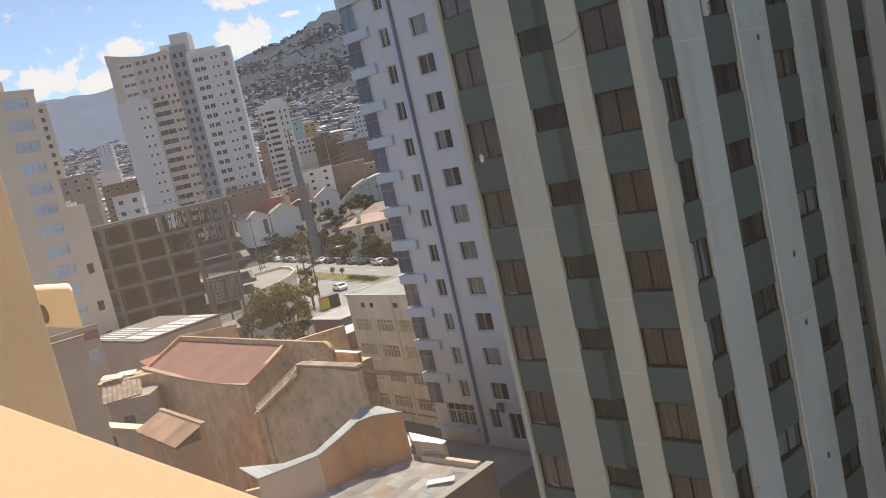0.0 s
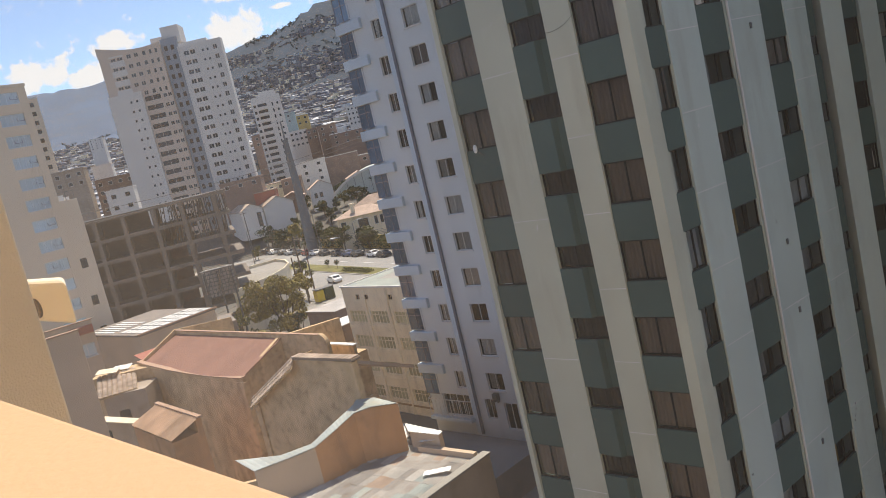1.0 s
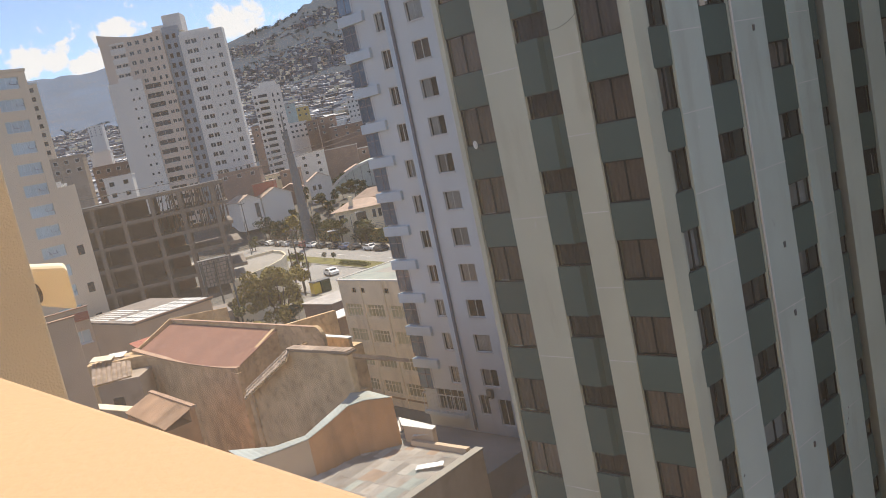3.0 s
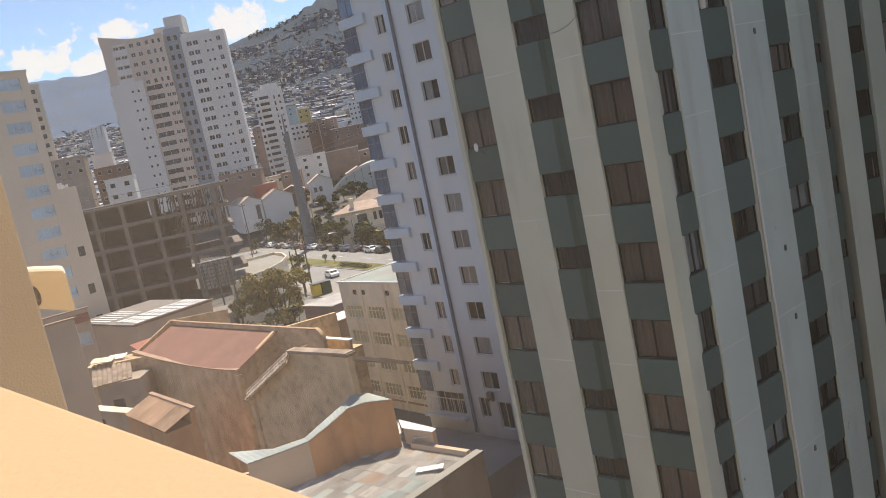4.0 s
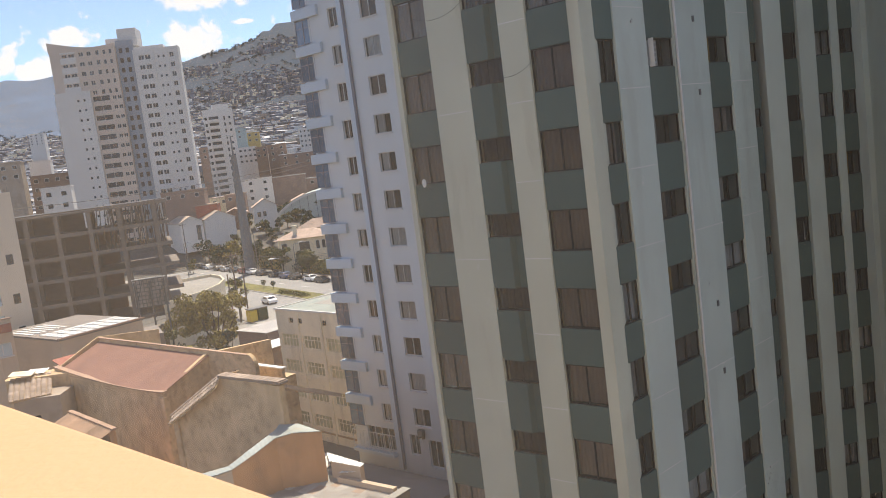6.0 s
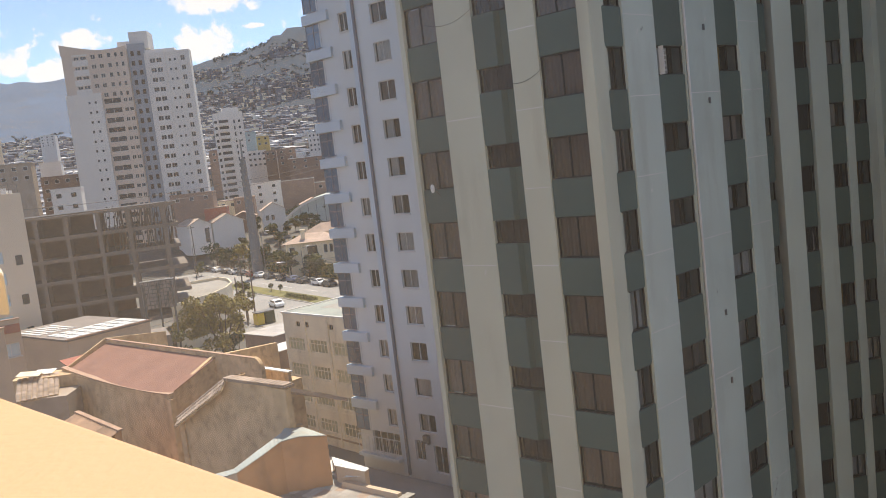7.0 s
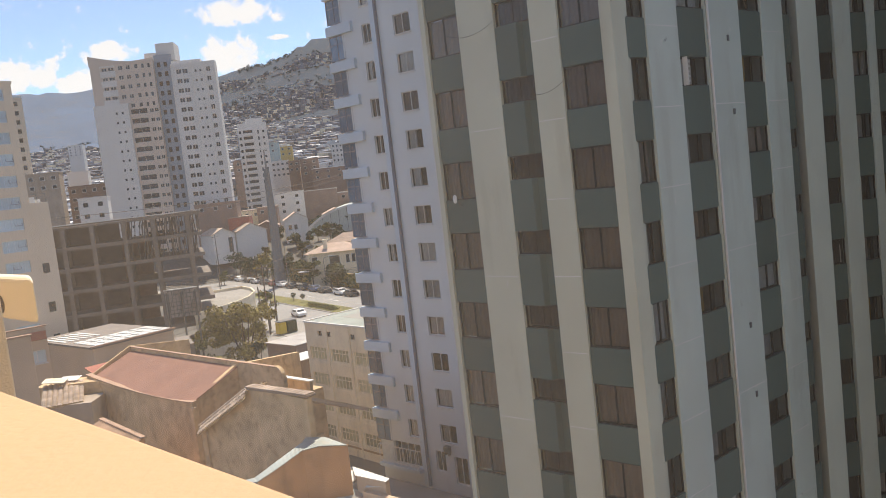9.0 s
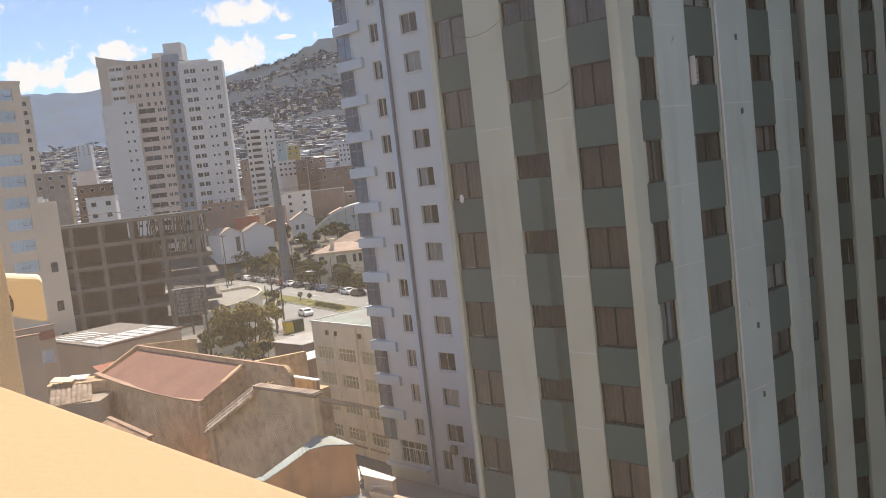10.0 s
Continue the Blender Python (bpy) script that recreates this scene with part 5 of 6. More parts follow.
for corners in (((0.37, -0.35, 7.2), (2.79, -0.28, 7.0), (3.3, 0.25, 7.5), (1.79, 1.31, 7.6)), ((3.9, -0.32, 8.0), (6.25, -0.32, 8.02), (6.1, 0.16, 8.0), (1.83, 1.35, 7.62))):
    bm = bmesh.new()   # thin ribbed sheet between four corners
    a, b, c, d = (Vector(v) for v in corners)
    rib = [[p.lerp(q, i / 16) + Vector((0, 0, 0.025 * (i % 2))) for i in range(17)] for p, q in ((a, b), (d, c))]
    for i in range(16):
        p = [rib[0][i], rib[0][i + 1], rib[1][i + 1], rib[1][i]]
        q = [v + Vector((0, 0, 0.02)) for v in p]
        quad(bm, *p[::-1])
        quad(bm, *q)
        quad(bm, p[0], p[1], q[1], q[0])
        quad(bm, p[2], p[3], q[3], q[2])
    part("white_panel", bm, SHEET_WHITE, shop, "bright white sheet", WI)
part("box_room", boxes((3.85, 6.1, -0.2, 0.1, 6.7, 7.96)), ANNEXWALL, shop, "", WI)
part("low_parapet", boxes((4.6, 8.7, -0.56, -0.26, 6.7, 7.3)), ANNEXWALL, shop, "", WI)
part("white_panel", sheet_mesh(1.5, 0.45, 4, 0.03), None, shop, "", WI @ pose(7.2, -3.0, 7.05, 6, -4, 30)).data.materials[0] = SHEET_WHITE
part("white_panel", sheet_mesh(1.2, 0.6, 4, 0.05), None, shop, "", WI @ pose(4.6, -0.4, 7.45, 6, -8, 10)).data.materials[0] = SHEET_WHITE
yard = single("yard", boxes((-7.5, 9, -22, -0.6, STREET - 0.3, 0.4)), CEMENT, "grey cement yard below the apartment block", "yard", kind="structure", at=BT)
single("yard_edge", boxes((-7.5, 9, -14.0, -13.6, 0.4, 3.0)), GREYWALL, "grey plastered yard wall", "wall", kind="structure", at=BT)
single("yard_block", boxes((-3.0, 8, -13.6, -5.5, 0.404, 2.6)), CEMENT, "low flat cement roof beside the block", "roof", kind="structure", at=BT)

# ---- small houses on the near left ----
rust = thing("rusty_shed", pose(-22.5, 57.5, STREET, 0, 0, -52.0), "small shed with a rusty sheet roof", "shed")
RS2 = rust.matrix_basis.inverted() @ pose(-22.5, 57.5, 0, 0, 0, -52.0)
sheet_roof(rust, RS2 @ pose(0, 0.1, 9.5, 0, 0, 0) @ pose(0, 0, 0, 20, 0, 0) @ T(0, -2.3, 0), 7.6, 2.3, 7, 1, [RUST], 9, 3)
part("ridge", boxes((-0.1, 7.8, -0.12, 0.22, 9.52, 9.64), bevel=0.03), COPING, rust, "", RS2)
part("wall", boxes((0, 7.5, -1.95, 0.2, STREET, 8.55), (0, 7.5, -0.2, 0.2, 8.55, 9.45)), ADOBE, rust, "", RS2)
FW = RS2 @ pose(-0.2, -1.15, 0, 0, 0, 14)
part("front_wall", boxes((-5.0, 0, -0.3, 0.0, STREET, 8.6), (-5.0, 0, -0.4, 0.1, 8.6, 8.75)), GREYWALL, rust, "grey plastered wall with a pale sheet edge", FW)
part("edge_sheet", boxes((-5.1, 0.1, -0.75, 0.1, 8.76, 8.82)), CREAM, rust, "", FW)
part("doorway", boxes((-4.6, -4.1, -0.34, -0.28, 6.0, 7.9)), FRAME_DARK, rust, "", FW)
tiled = thing("tiled_house", pose(-29.6, 65.1, STREET, 0, 0, -2.0), "small house with a faded tile roof", "house")
TI2 = tiled.matrix_basis.inverted() @ pose(-29.6, 65.1, 0, 0, 0, -2.0)
tile_roof(tiled, TI2 @ pose(-0.4, 0, 9.0, 14, 0, 20), 3.2, 4.2, TILE, 0.40, 0.42)
part("wall", boxes((-0.2, 3.4, 0.6, 4.2, STREET, 9.0)), GREYWALL, tiled, "", TI2)
part("doorway", boxes((0.8, 1.7, 0.56, 0.62, 5.4, 7.6)), FRAME_DARK, tiled, "", TI2)
part("white_panel", boxes((-2.2, -0.4, 4.0, 5.4, 10.0, 10.05)), CREAM, tiled, "crumpled pale sheet", TI2 @ pose(0, 0, 0.0, 4, 6, 8))
part("rear_wall", boxes((-2.4, 3.6, 3.8, 6.2, STREET, 10.0)), OLDWALL, tiled, "", TI2)
part("awning", sheet_mesh(1.8, 1.0, 7, 0.06), None, tiled, "white ribbed awning", TI2 @ pose(-1.0, 4.6, 10.15, 10, 0, -8)).data.materials[0] = SHEET_WHITE
annex = thing("annex_house", pose(*spot(-23.7, 92), STREET, 0, 0, 32), "brown plastered annex with a red roof strip", "house")
AI = annex.matrix_basis.inverted() @ pose(*spot(-23.7, 92), 0, 0, 0, 32)
part("wall", shell(bmesh.new(), 0.0, 0.9, STREET, 13.2, [(-1.95, -0.3, 9.5, 10.85), (-1.8, -0.5, 5.6, 6.8)], 0.2, x0=-12), ANNEXWALL, annex, "", AI)
part("core", boxes((-11.8, -0.2, 0.4, 0.8, STREET, 13.0)), ROOM_SHADE, annex, "", AI)
part("roof_strip", boxes((-2.4, -0.05, -0.25, 0.0, 11.9, 12.75), bevel=0.03), REDTILE, annex, "red sheet strip", AI)
part("coping", boxes((-12, 0.1, -0.1, 0.25, 13.204, 13.3)), COPING, annex, "", AI)
w = add_window(window_meshes(1.65, 1.35, 1, 0.06, False, PANE_SKY, SILL), annex, AI @ T(-1.95, 0.1, 9.5))
part("sill", boxes((-0.1, 1.75, -0.22, 0.0, -0.1, 0.0)), SILL, w)
add_window(window_meshes(1.3, 1.2, 1, 0.06, False, PANE_DARK, SILL), annex, AI @ T(-1.8, 0.1, 5.6))
rear = thing("rear_house", pose(*spot(-24.62, 60), STREET, 0, 0, 32), "plain brown plastered house wall with a thin coping", "house")
NW = rear.matrix_basis.inverted() @ pose(*spot(-24.62, 60), 0, 0, 0, 32)
part("wall", boxes((-9.0, 0.0, 0.0, 0.5, STREET, 16.45), bevel=0.03), ANNEXWALL, rear, "", NW)
part("coping", boxes((-9.0, 0.08, -0.10, 0.25, 16.452, 16.56), bevel=0.02), COPING, rear, "pinkish coping", NW)

# ---- long hall with white roof lights ----
WR = pose(-33.7, 87.0, 0, 0, 0, 46.0)
hall = thing("long_hall", pose(-33.7, 87.0, STREET, 0, 0, 46.0), "long low hall with white glazed roof panels", "building")
LI = hall.matrix_basis.inverted() @ WR
part("wall", boxes((0, 9.5, 0, 0.3, STREET, 9.75), (0, 0.3, 0.3, 14.6, STREET, 9.75)), ANNEXWALL, hall, "", LI)
part("roof", boxes((-0.2, 9.6, -0.2, 14.6, 9.75, 9.95)), CEMENT, hall, "grey sheet roof", LI)
pan = to_mesh("roof_light", boxes((0.1, 1.18, 0.1, 1.22, 0, 0.06), bevel=0.01), ROOFLIGHT)
for i in range(7):
    for j in range(4):
        part("roof_light", pan, None, hall, "", LI @ T(0.4 + 1.3 * i, 0.3 + 1.36 * j, 9.96))
for i in range(6):
    part("roof_light", boxes((0.05, 0.42, 0, 5.6, 0, 0.05)), ROOFLIGHT, hall, "", LI @ pose(0.3 + 0.75 * i, 7.2, 9.96))
part("edge", boxes((-0.3, 9.7, -0.3, -0.1, 9.9, 10.05)), COPING, hall, "", LI)
single("garden_wall", boxes((0, 22, 0, 0.35, STREET, 3.6)), OLDWALL, "long plastered garden wall behind the red roof", "wall", kind="structure", at=pose(-27.2, 93.6, 0, 0, 0, -20))
tank = thing("water_tank", T(*spot(-17.0, 108), 6.6), "round pale water tank on a roof", "tank")
part("body", tube(bmesh.new(), (0, 0, 0), (0, 0, 0.9), 1.6, 1.6, 18), COPING, tank)
part("lid", tube(bmesh.new(), (0, 0, 0.9), (0, 0, 1.1), 1.7, 1.2, 18), SHEET, tank)
single("tank_roof", boxes((-3, 3, -2, 5, STREET, 6.6)), CEMENT, "flat grey roof below the billboard", "building", at=T(*spot(-16.6, 107), 0, 20))

lean = thing("red_lean_to", pose(*spot(-21.0, 79), STREET, 0, 0, 44), "lean-to with an orange-red sheet roof", "shed")
part("wall", boxes((0, 5.0, 0, 3.0, 0, 12.0)), ADOBE, lean)
for k in range(5):
    part("roof_sheet", boxes((k, k + 0.98, -0.2, 3.2, 0, 0.06)), REDTILE, lean, "", pose(0, 0, 12.1, 14, 0, 0))

# billboard seen from behind
bb = thing("billboard", pose(*spot(-15.3, 118), -1.5, 0, 0, 8.0), "billboard frame of grey steel lattice seen from behind", "billboard")
for x in (-1.9, 0, 1.9):
    part("post", tube(bmesh.new(), (x, 0.2, 0), (x, 0.2, 13.4), 0.13), STEEL, bb)
for k in range(10):
    part("upright", boxes((-2.2 + 0.48 * k, -2.13 + 0.48 * k, 0.1, 0.18, 9.8, 13.7)), STEEL, bb)
for k in range(8):
    part("rail", boxes((-2.2, 2.2, 0.19, 0.26, 9.8 + 0.54 * k, 9.88 + 0.54 * k)), STEEL, bb)
for k in range(3):
    part("brace", tube(bmesh.new(), (-2.1 + 1.4 * k, 0.05, 9.9), (-0.8 + 1.4 * k, 0.05, 13.6), 0.05, sides=5), STEEL, bb)
part("sheet", boxes((-2.2, 2.2, 0.32, 0.36, 9.8, 13.7)), SHEET, bb, "grey back of the board")
part("top_edge", boxes((-2.25, 2.25, 0.08, 0.28, 13.7, 13.82)), SILL, bb, "pale top edge")

# curved white-walled corner building
corner = thing("corner_building", T(*spot(-12.6, 140), 0), "low pale corner building with a curved parapet", "building")
CIB = corner.matrix_basis.inverted()
arc = [Vector((*spot(b, r), 0)) for b, r in ((-14.6, 126), (-13.2, 129), (-11.8, 133), (-10.9, 138), (-10.5, 144), (-10.7, 150), (-11.3, 155), (-14.6, 153))]
plan = [(p.x, p.y) for p in arc]
part("wall", prism(bmesh.new(), plan, STREET, 7.0), CREAM, corner, "pale rendered wall", CIB)
for p, q in zip(arc, arc[1:]):
    d = q - p
    m = CIB @ pose(p.x, p.y, 0, 0, 0, math.degrees(math.atan2(d.y, d.x)))
    part("parapet", boxes((0, d.length, -0.1, 0.15, 7.0, 7.55)), CREAM, corner, "", m)
part("roof", prism(bmesh.new(), plan, 7.004, 7.05), PAVING, corner, "grey flat roof", CIB)
for k, b in enumerate((-13.9, -12.5, -11.4)):
    part("window", boxes((-0.7, 0.7, -0.3, 0.3, 4.0, 5.6)), PANE_DARK, corner, "", CIB @ pose(*spot(b, 128.5 + 2.6 * k), 0, 0, 0, 20 + 12 * k))
shed = thing("brick_shed", pose(*spot(-8.3, 112), STREET, 0, 0, 44), "brick shed with white sheet roof pieces", "shed")
part("wall", boxes((-2, 12, -3.0, 3.5, 0, 6.6)), BRICK, shed)
part("roof_sheet", boxes((-2.2, 5, -3.2, 3.7, 6.62, 6.7)), SHEET, shed, "white roof sheet")
part("roof_sheet", boxes((6, 12.2, -3.2, 3.7, 6.62, 6.75)), SHEET, shed)
shed2 = thing("brick_shed", pose(*spot(-7.9, 90), STREET, 0, 0, 44), "raw orange brick shed beside the office building", "shed")
part("wall", boxes((-2.2, 6, -1.0, 2.0, 0, 8.6)), BRICK, shed2)
part("roof_sheet", boxes((-2.4, 6, -1.2, 2.2, 8.62, 8.7)), SHEET_WHITE, shed2, "white roof sheet")

# ---- houses beyond the avenue ----
def gabled(name, bearing, dist, heading, w, d, z0, eave, ridge, wall, roof, label, windows=(), group=""):
    h = thing(name, pose(*spot(bearing, dist), z0, 0, 0, heading), label, "house", group)
    bm = bmesh.new()
    extrude_profile(bm, [(0, 0), (w, 0), (w, eave), (w / 2, ridge), (0, eave)], 0, d)
    part("wall", bm, wall, h)
    a = math.degrees(math.atan2(ridge - eave, w / 2))
    s = math.hypot(ridge - eave, w / 2) + 0.4
    part("roof", boxes((-0.4, s - 0.35, -0.4, d + 0.4, 0, 0.15)), roof, h, "", pose(0, 0, eave + 0.02, 0, -a, 0))
    part("roof", boxes((-(s - 0.35), 0.4, -0.4, d + 0.4, 0, 0.15)), roof, h, "", pose(w, 0, eave + 0.02, 0, a, 0))
    for x, z, ww, hh in windows:
        win = part("window", boxes((x, x + ww, -0.06, 0.02, z, z + hh)), SILL, h)
        part("pane", boxes((x + 0.1, x + ww - 0.1, -0.09, -0.05, z + 0.1, z + hh - 0.1)), PANE_DARK, win)
    return h


gabled("white_house", -11.2, 256, 30, 9.8, 12, 4.5, 8.6, 11.0, WHITEWALL, TILE, "white gabled house with a tile roof")
gabled("white_house", -12.75, 252, 30, 6.8, 12, 4.5, 8.9, 10.6, WHITEWALL, TILE, "white gabled house with a tile roof and tall window", ((4.6, 3.2, 1.5, 4.6),))
h = gabled("pink_house", -7.85, 272, 10, 7.5, 9, 4.5, 10.0, 12.2, WHITEWALL, TILE, "pale house with a shallow roof and paired windows", ((1.0, 6.6, 1.2, 1.8), (2.8, 6.6, 1.2, 1.8), (1.2, 2.6, 2.6, 2.0)))
# yellow house with hipped tile roofs
yh = thing("yellow_house", pose(*spot(-6.75, 201), 0, 0, 0, -6.0) @ Matrix.Scale(0.889, 4), "pale yellow villa with terracotta tile roofs", "house")
part("wall", boxes((0.8, 14.2, 0, 9, 0, 9.2)), CREAM, yh)


def hip(bm, x0, x1, y0, y1, z, rise, mat=0):
    i = (y1 - y0) / 2
    a, b = bm.verts.new((x0 + i, (y0 + y1) / 2, z + rise)), bm.verts.new((x1 - i, (y0 + y1) / 2, z + rise))
    c = [bm.verts.new(p) for p in ((x0, y0, z), (x1, y0, z), (x1, y1, z), (x0, y1, z))]
    for f in ((c[0], c[1], b, a), (c[1], c[2], b), (c[2], c[3], a, b), (c[3], c[0], a), (c[3], c[2], c[1], c[0])):
        bm.faces.new(f)
    return bm


part("roof", hip(bmesh.new(), -0.4, 15.6, -1.2, 10, 9.2, 2.2), TERRACOTTA, yh, "terracotta hipped roof")
part("upper_wall", boxes((5, 16, 8, 16, 0, 11.0)), CREAM, yh)
part("upper_roof", hip(bmesh.new(), 4, 18, 7, 17, 11.0, 2.4), TERRACOTTA, yh, "upper terracotta roof")
part("chimney", boxes((5.0, 6.0, 1.0, 2.0, 9.4, 12.4), (4.8, 6.2, 0.8, 2.2, 12.4, 12.7)), CREAM, yh)
for x, w in ((1.6, 1.6), (6.4, 3.0), (11.0, 1.1), (12.6, 1.1)):
    win = part("window", boxes((x, x + w, -0.08, 0.02, 5.8, 8.2)), SILL, yh)
    part("pane", boxes((x + 0.12, x + w - 0.12, -0.12, -0.06, 5.92, 8.08)), PANE_DARK, win)
single("garden_front_wall", boxes((-232, -165, 96.2, 96.6, 0, 3.6)), YELLOW, "yellow-green garden wall along the avenue", "wall", kind="structure", at=AVENUE)
part("awning", boxes((-2, 1, -2.5, 0, 4.6, 4.75)), SHEET_WHITE, yh, "white awning")

# arched hall
dome = thing("arched_hall", pose(*spot(-6.95, 285), 2.7, 0, 0, 2.0) @ Matrix.Scale(0.889, 4), "arched hall with a pale rim and grey-green front", "hall")
RXD, RZD = 27.0, 15.5
arch = [(RXD - RXD * math.cos(math.pi * k / 24), 1.0 + RZD * math.sin(math.pi * k / 24)) for k in range(25)]
bm = bmesh.new()
extrude_profile(bm, arch, 0.5, 40)
part("vault", bm, material("grey_green_panel", (0.50, 0.55, 0.52), 0.7, 0.06, 0.4, 3, 0.05), dome)
for k in range(24):
    bm = bmesh.new()
    (x0, z0), (x1, z1) = arch[k], arch[k + 1]
    c = Vector((RXD, 0, 1.0))
    o0, o1 = Vector((x0, 0, z0)), Vector((x1, 0, z1))
    i0, i1 = c.lerp(o0, 0.965), c.lerp(o1, 0.965)
    extrude_profile(bm, [(o0.x, o0.z + 0.2), (o1.x, o1.z + 0.2), (i1.x, i1.z), (i0.x, i0.z)], -0.4, 0.6)
    part("rim", bm, SILL, dome)
for k in range(1, 8):
    x = 3 + 3.2 * k
    zt = 1.0 + RZD * math.sqrt(max(0, 1 - ((x - RXD) / RXD) ** 2)) - 0.6
    part("mullion", boxes((x, x + 0.15, 0.38, 0.5, 0, zt)), STEEL, dome)

# tall column beside the avenue
col = thing("mast_column", T(*spot(-8.62, 213.5), 0) @ Matrix.Scale(0.889, 4), "tall tapered blue-grey mast column", "column")
bm = bmesh.new()
tube(bm, (0, 0, 0), (0, 0, 34.0), 1.75, 0.75, 12)
part("shaft", bm, PYLON, col)
part("spire", tube(bmesh.new(), (0, 0, 34.0), (0, 0, 39.6), 0.28, 0.18, 8), PYLON, col)
part("platform", boxes((-2.6, 0.6, -0.5, 0.5, 39.4, 39.7)), SILL, col)


def block(name, bearing, dist, w, d, z0, z1, heading, wall, label, cols=4, rows=3, roof=None, ww=1.3, wh=1.2, group="", category="building", side=True):
    """A flat-roofed block: bearing and distance give its left front corner."""
    b = thing(name, pose(*spot(bearing, dist), z0, 0, 0, heading), label, category, group)
    h = z1 - z0
    part("wall", boxes((0, w, 0, d, 0, h)), wall, b)
    part("roof", boxes((-0.15, w + 0.15, -0.15, d + 0.15, h + 0.004, h + 0.3)), roof or wall, b)
    key = (ww, wh)
    if key not in WINDOWS:
        WINDOWS[key] = (to_mesh("window", boxes((0, ww, -0.05, 0.02, 0, wh)), SILL), to_mesh("pane", boxes((0.1, ww - 0.1, -0.08, -0.04, 0.1, wh - 0.1)), PANE_DARK))
    for i in range(cols):
        for j in range(rows):
            w_ob = part("window", WINDOWS[key][0], None, b, "", T((i + 0.5) * w / cols - ww / 2, 0, h - (j + 1) * 2.75 + 0.7))
            part("pane", WINDOWS[key][1], None, w_ob)
    return b


WINDOWS = {}
block("brick_block", -8.25, 312, 10.5, 10, 8, 23.4, 6, WHITEWALL, "white fronted block beside raw brick", 2, 4)
block("brick_block", -6.35, 314, 12.5, 12, 4, 23.0, 3, BRICK, "large raw brick block with blank walls", 0, 0, SHEET)
block("brick_block", -4.2, 318, 12.5, 12, 4, 21.0, 3, BRICK, "raw brick block with a stepped roof", 2, 1, SHEET)
block("brick_block", -9.6, 300, 7.0, 8, 6, 19.0, 3, BRICK, "small brick house with a pale roof", 2, 1, TERRACOTTA)
block("brick_block", -10.6, 305, 6.5, 8, 6, 18.4, 3, CREAM, "small pale house with orange roof", 2, 1, TERRACOTTA)
gabled("orange_roof_house", -5.15, 296, 8, 9, 9, 6, 8.2, 10.0, CREAM, TERRACOTTA, "cream house with an orange roof", ((2, 5, 1.3, 1.5), (5, 5, 1.3, 1.5)))
gabled("orange_roof_house", -3.9, 300, 8, 9, 9, 6, 8.6, 10.4, CREAM, TILE, "cream house with a faded roof", ((2, 5, 1.3, 1.5), (5, 5, 1.3, 1.5)))
gabled("brick_house", -9.9, 282, 8, 8, 9, 5, 8.0, 9.6, BRICK, TERRACOTTA, "small brick house with terracotta roof", ((2, 5, 1.3, 1.5),))
block("red_block", -13.65, 264, 12.8, 8, 4, 22.6, 3, BRICK, "red brick block with a terracotta roof", 3, 1, TERRACOTTA)
block("red_block", -11.6, 262, 6.6, 8, 4, 17.5, 3, REDTILE, "red painted block with a tile roof", 0, 0, TILE)
block("teal_house", -8.42, 450, 6.6, 8, 30, 50.5, 4, TEAL, "teal painted narrow town house", 1, 2)
block("yellow_block", -7.56, 460, 6.8, 8, 30, 48.5, 4, YELLOW, "yellow apartment house with white roof", 2, 2, SHEET_WHITE)
block("white_block", -8.25, 430, 9.2, 10, 22, 39.6, 8, WHITEWALL, "white three-storey house on the slope", 4, 3)
block("white_blue_block", -4.05, 480, 6.5, 8, 34, 48.2, 5, WHITEWALL, "white and blue apartment house", 3, 4, None, 1.0, 1.3)
block("brick_block", -10.75, 400, 13.5, 12, 16, 40.5, 4, BRICK, "raw brick houses on the slope", 3, 2)
block("brick_block", -7.1, 420, 5.5, 8, 16, 38.6, 4, BRICK, "raw brick house below a yellow one", 2, 2)
block("brick_block", -6.3, 410, 9, 10, 16, 38.5, 4, BRICK, "raw brick house on the slope", 2, 3)
block("brick_block", -5.6, 400, 16, 10, 16, 33.0, 4, BRICK, "raw brick house with white roof sheets", 3, 2, SHEET_WHITE)
block("white_block", -21.08, 300, 6.4, 6, 4, 38.0, 12, SHEET_WHITE, "large blank white wall panel", 0, 0)
block("brick_block", -21.15, 288, 12.5, 8, 4, 32.9, 12, BRICK, "brick houses behind the concrete frame", 4, 4)
block("white_block", -20.7, 215, 6.6, 6, 3, 27.5, 12, WHITEWALL, "white terrace with a roof canopy", 2, 2)
block("grey_block", -23.5, 276, 9.4, 9, 3, 37.4, 14, GREYWALL, "grey unrendered houses with flat roofs", 3, 2)
block("white_block", -20.8, 900, 14, 9, 58, 93, 3, WHITEWALL, "pale apartment houses across the valley", 3, 4)
# banded far apartment tower
apt = thing("far_apartment_tower", pose(*spot(-10.15, 372), 8.0, 0, 0, 12.0), "pale far apartment tower with banded balconies", "building")
part("wall", boxes((0, 12.5, 0, 9, 0, 47.5), (4.0, 11.0, 1, 7, 47.5, 49.5)), WHITEWALL, apt)
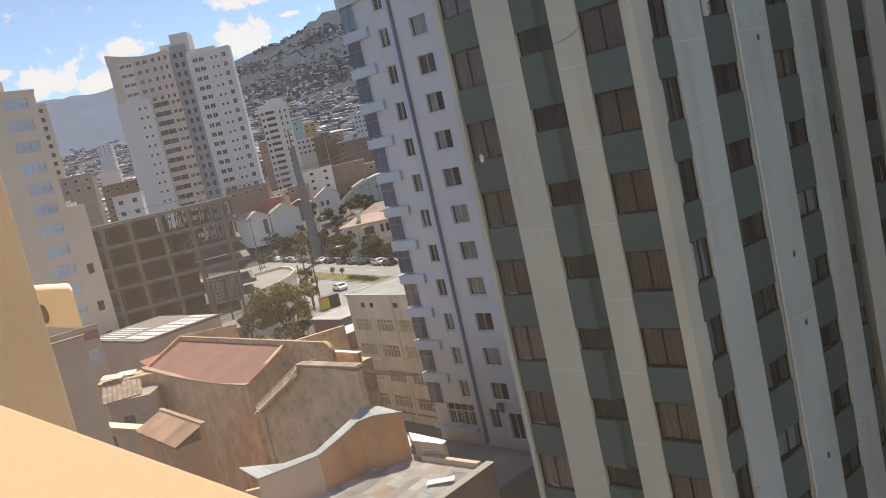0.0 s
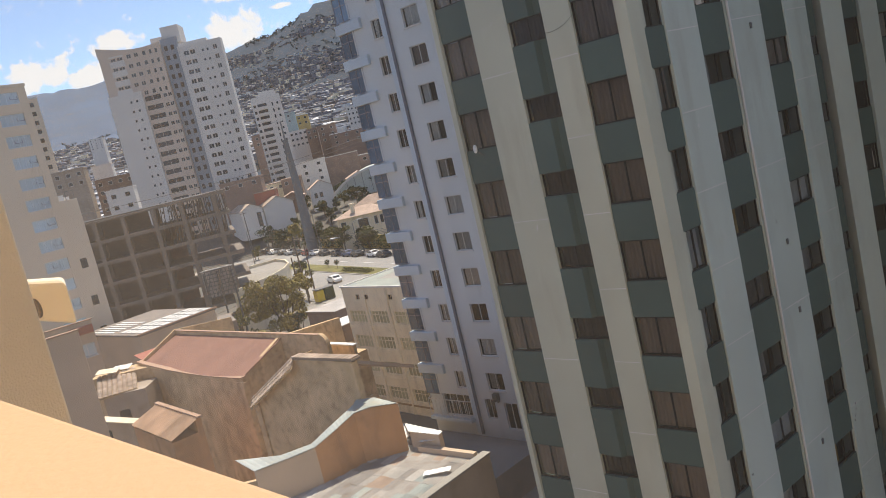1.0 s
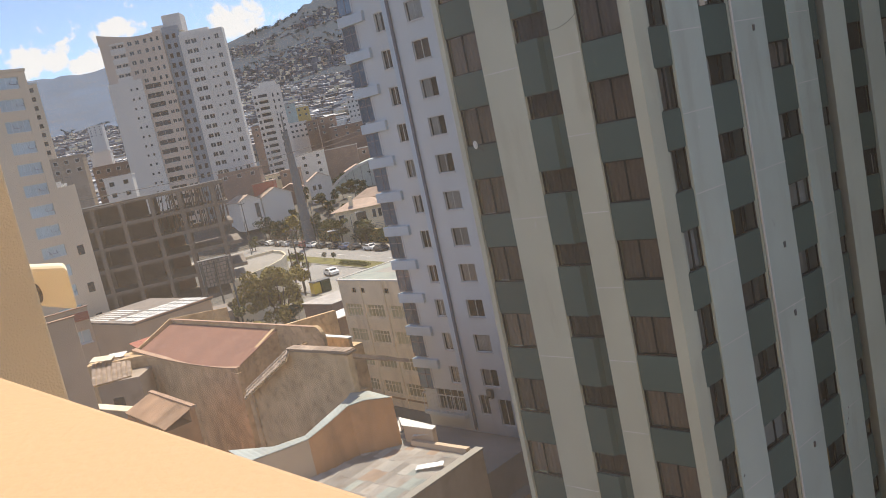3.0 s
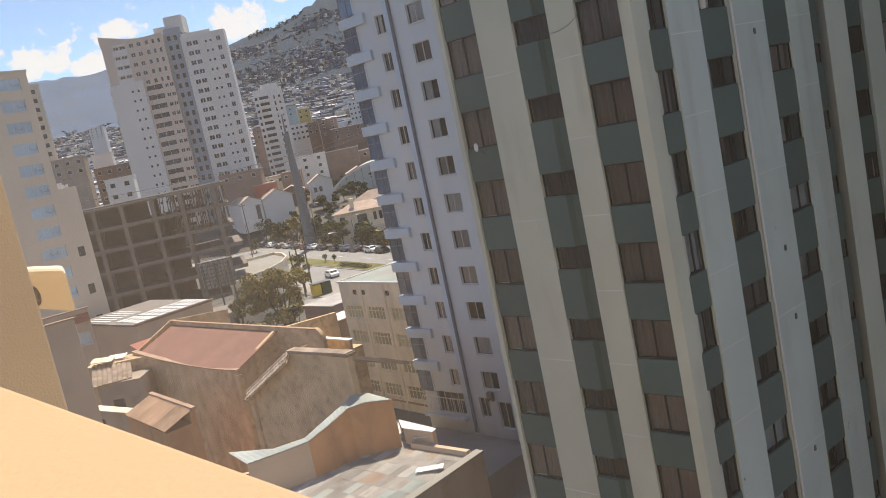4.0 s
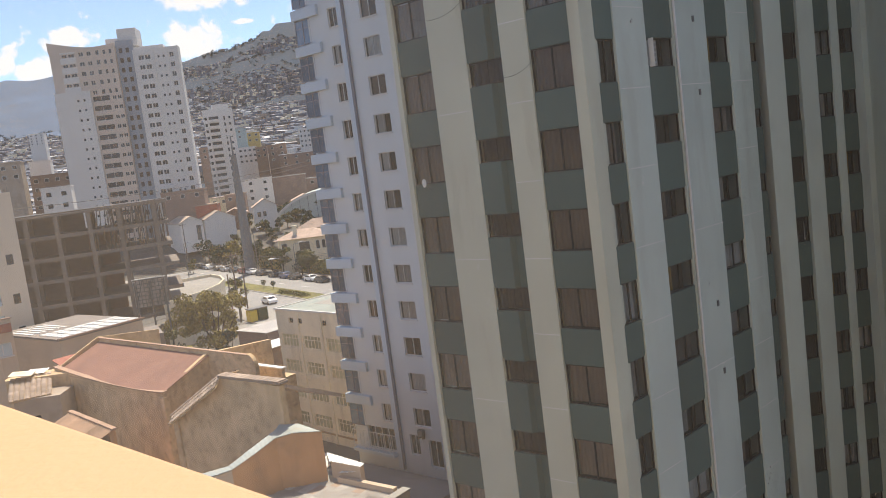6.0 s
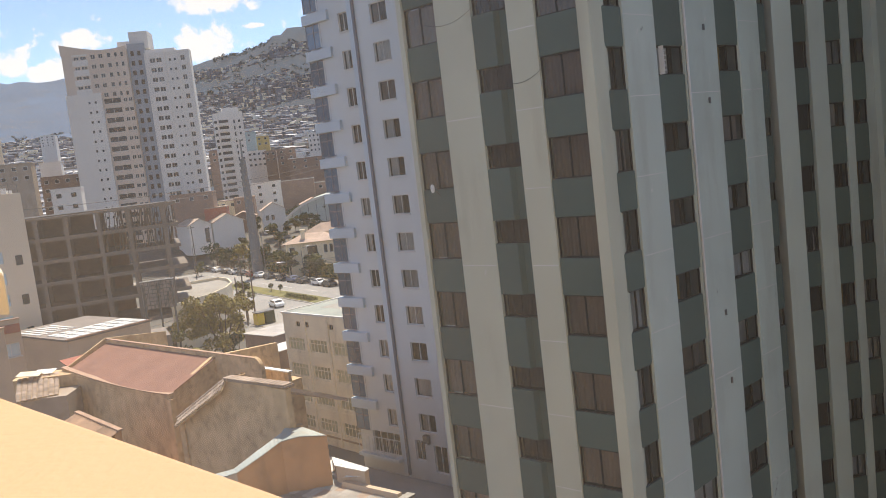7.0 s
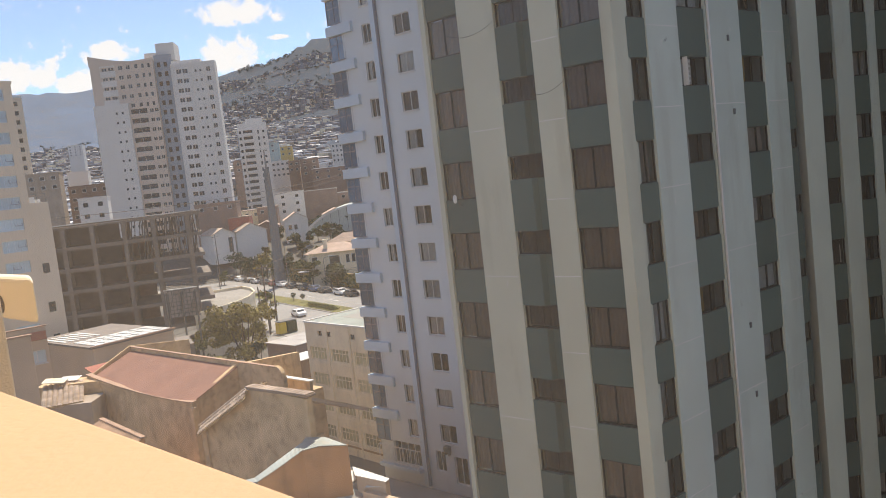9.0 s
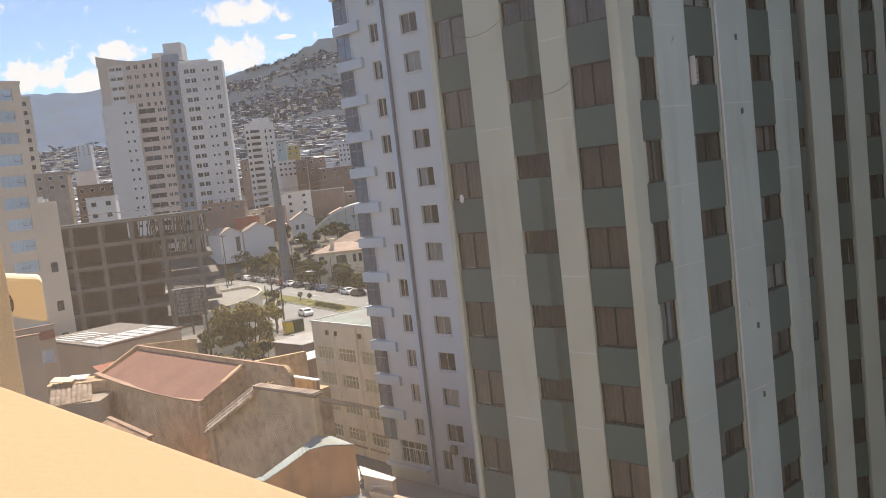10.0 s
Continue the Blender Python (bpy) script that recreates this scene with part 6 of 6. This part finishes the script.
for k in range(15):
    z = 3.5 + 2.75 * k
    part("balcony_band", boxes((2.0, 6.2, -1.1, 0, z, z + 1.1), bevel=0.05), WHITEWALL, apt)
    part("window_band", boxes((2.1, 6.1, -0.12, 0.02, z + 1.2, z + 2.4)), PANE_DARK, apt)
    part("side_window", boxes((-0.06, 0.02, 2.0, 3.2, z + 1.1, z + 2.4), (0.3, 1.3, -0.1, 0.02, z + 1.1, z + 2.3)), PANE_DARK, apt)
    part("stair_window", boxes((8.3, 8.9, -0.06, 0.02, z + 0.6, z + 2.2)), PANE_DARK, apt)
    part("small_window", boxes((10.4, 11.2, -0.06, 0.02, z + 1.0, z + 2.0)), PANE_DARK, apt)

# ---- the town on the hillside ----
g = random.Random(21)
verts, faces, kinds = [], [], []


def lump(x, y, z, w, d, h, turn, wall, roof):
    c, s = math.cos(turn), math.sin(turn)
    k = len(verts)
    for zz in (z - 6, z + h):
        for px, py in ((-w / 2, -d / 2), (w / 2, -d / 2), (w / 2, d / 2), (-w / 2, d / 2)):
            verts.append((x + px * c - py * s, y + px * s + py * c, zz + (0.9 if zz > z and py > 0 else 0)))
    for f, m in (((0, 1, 5, 4), wall), ((1, 2, 6, 5), wall), ((2, 3, 7, 6), wall), ((3, 0, 4, 7), wall), ((4, 5, 6, 7), roof)):
        faces.append(tuple(k + i for i in f))
        kinds.append(m)
    if h > 4:   # a pair of dark windows on the front
        for q in (-0.25, 0.2):
            k = len(verts)
            for zz in (z + h * 0.45, z + h * 0.45 + 1.3):
                for px in (q * w, q * w + 1.5):
                    py = -d / 2 - 0.08
                    verts.append((x + px * c - py * s, y + px * s + py * c, zz))
            faces.append((k, k + 1, k + 3, k + 2))
            kinds.append(6)


for _ in range(19000):
    b = g.uniform(-31, 3)
    r = 390 + 1950 * g.random() ** 0.75
    if b < -14:
        r = 330 + 1700 * g.random() ** 1.1
    if -12 < b < 0 and r < 470:
        continue
    x, y = spot(b, r)
    density = noise.fractal(Vector((x / 300, y / 300, 5.0)), 1.0, 2.0, 3)
    if density < (r - 1950) / 900 - 0.25 and r > 600:
        continue
    x, y = spot(b, r)
    z = land(x, y)
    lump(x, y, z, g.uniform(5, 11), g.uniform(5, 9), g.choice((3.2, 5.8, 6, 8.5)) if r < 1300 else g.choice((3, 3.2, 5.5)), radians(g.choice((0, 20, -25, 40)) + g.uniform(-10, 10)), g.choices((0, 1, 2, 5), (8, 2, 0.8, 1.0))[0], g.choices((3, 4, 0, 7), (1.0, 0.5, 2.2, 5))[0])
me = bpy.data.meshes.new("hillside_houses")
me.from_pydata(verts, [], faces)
# the house brick and dull roof colours carry the blue distance haze too
for m in (material("hazy_far_brick", (0.155, 0.163, 0.192), 0.95, 0.2, 0.3, 1, 0, island=0.4), GREYWALL, WHITEWALL, SHEET_WHITE, SHEET, CREAM, material("far_window", (0.05, 0.05, 0.055), 0.5), material("hazy_far_roof", (0.098, 0.115, 0.148), 0.9, 0.2, 0.3, 1, 0, island=0.4)):
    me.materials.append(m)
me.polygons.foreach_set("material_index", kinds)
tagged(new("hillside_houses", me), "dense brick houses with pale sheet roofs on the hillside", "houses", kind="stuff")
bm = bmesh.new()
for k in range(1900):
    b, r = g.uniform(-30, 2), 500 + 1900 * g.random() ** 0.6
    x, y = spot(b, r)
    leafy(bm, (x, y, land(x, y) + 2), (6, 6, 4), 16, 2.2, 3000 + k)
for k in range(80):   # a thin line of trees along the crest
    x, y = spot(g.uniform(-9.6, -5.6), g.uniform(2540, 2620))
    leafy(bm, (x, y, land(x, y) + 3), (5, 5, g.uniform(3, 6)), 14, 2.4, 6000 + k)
# foliage colour is shifted blue for the same haze
single("hillside_trees", bm, material("hazy_far_foliage", (0.026, 0.047, 0.057), 0.9, 0.3, 0.5, 2, 0), "dark scattered trees among hillside houses", "trees", kind="stuff")

# gardens beyond the avenue
g = random.Random(52)
for k in range(64):
    b, r = g.uniform(-12.5, -2.6), g.uniform(228, 300)
    if -8.0 < b < -6.2 and r > 265 or -13 < b < -9.4 and r > 244:
        continue
    x, y = spot(b, r)
    tree(x, y, land(x, y), g.uniform(3.5, 7.0), g.uniform(1.8, 3.0), g.choice((LEAF_DARK, LEAF_DARK, LEAF_DRY)), 900 + k, 0.4, 420, "garden tree behind the avenue", 0.25, "garden trees", 6)
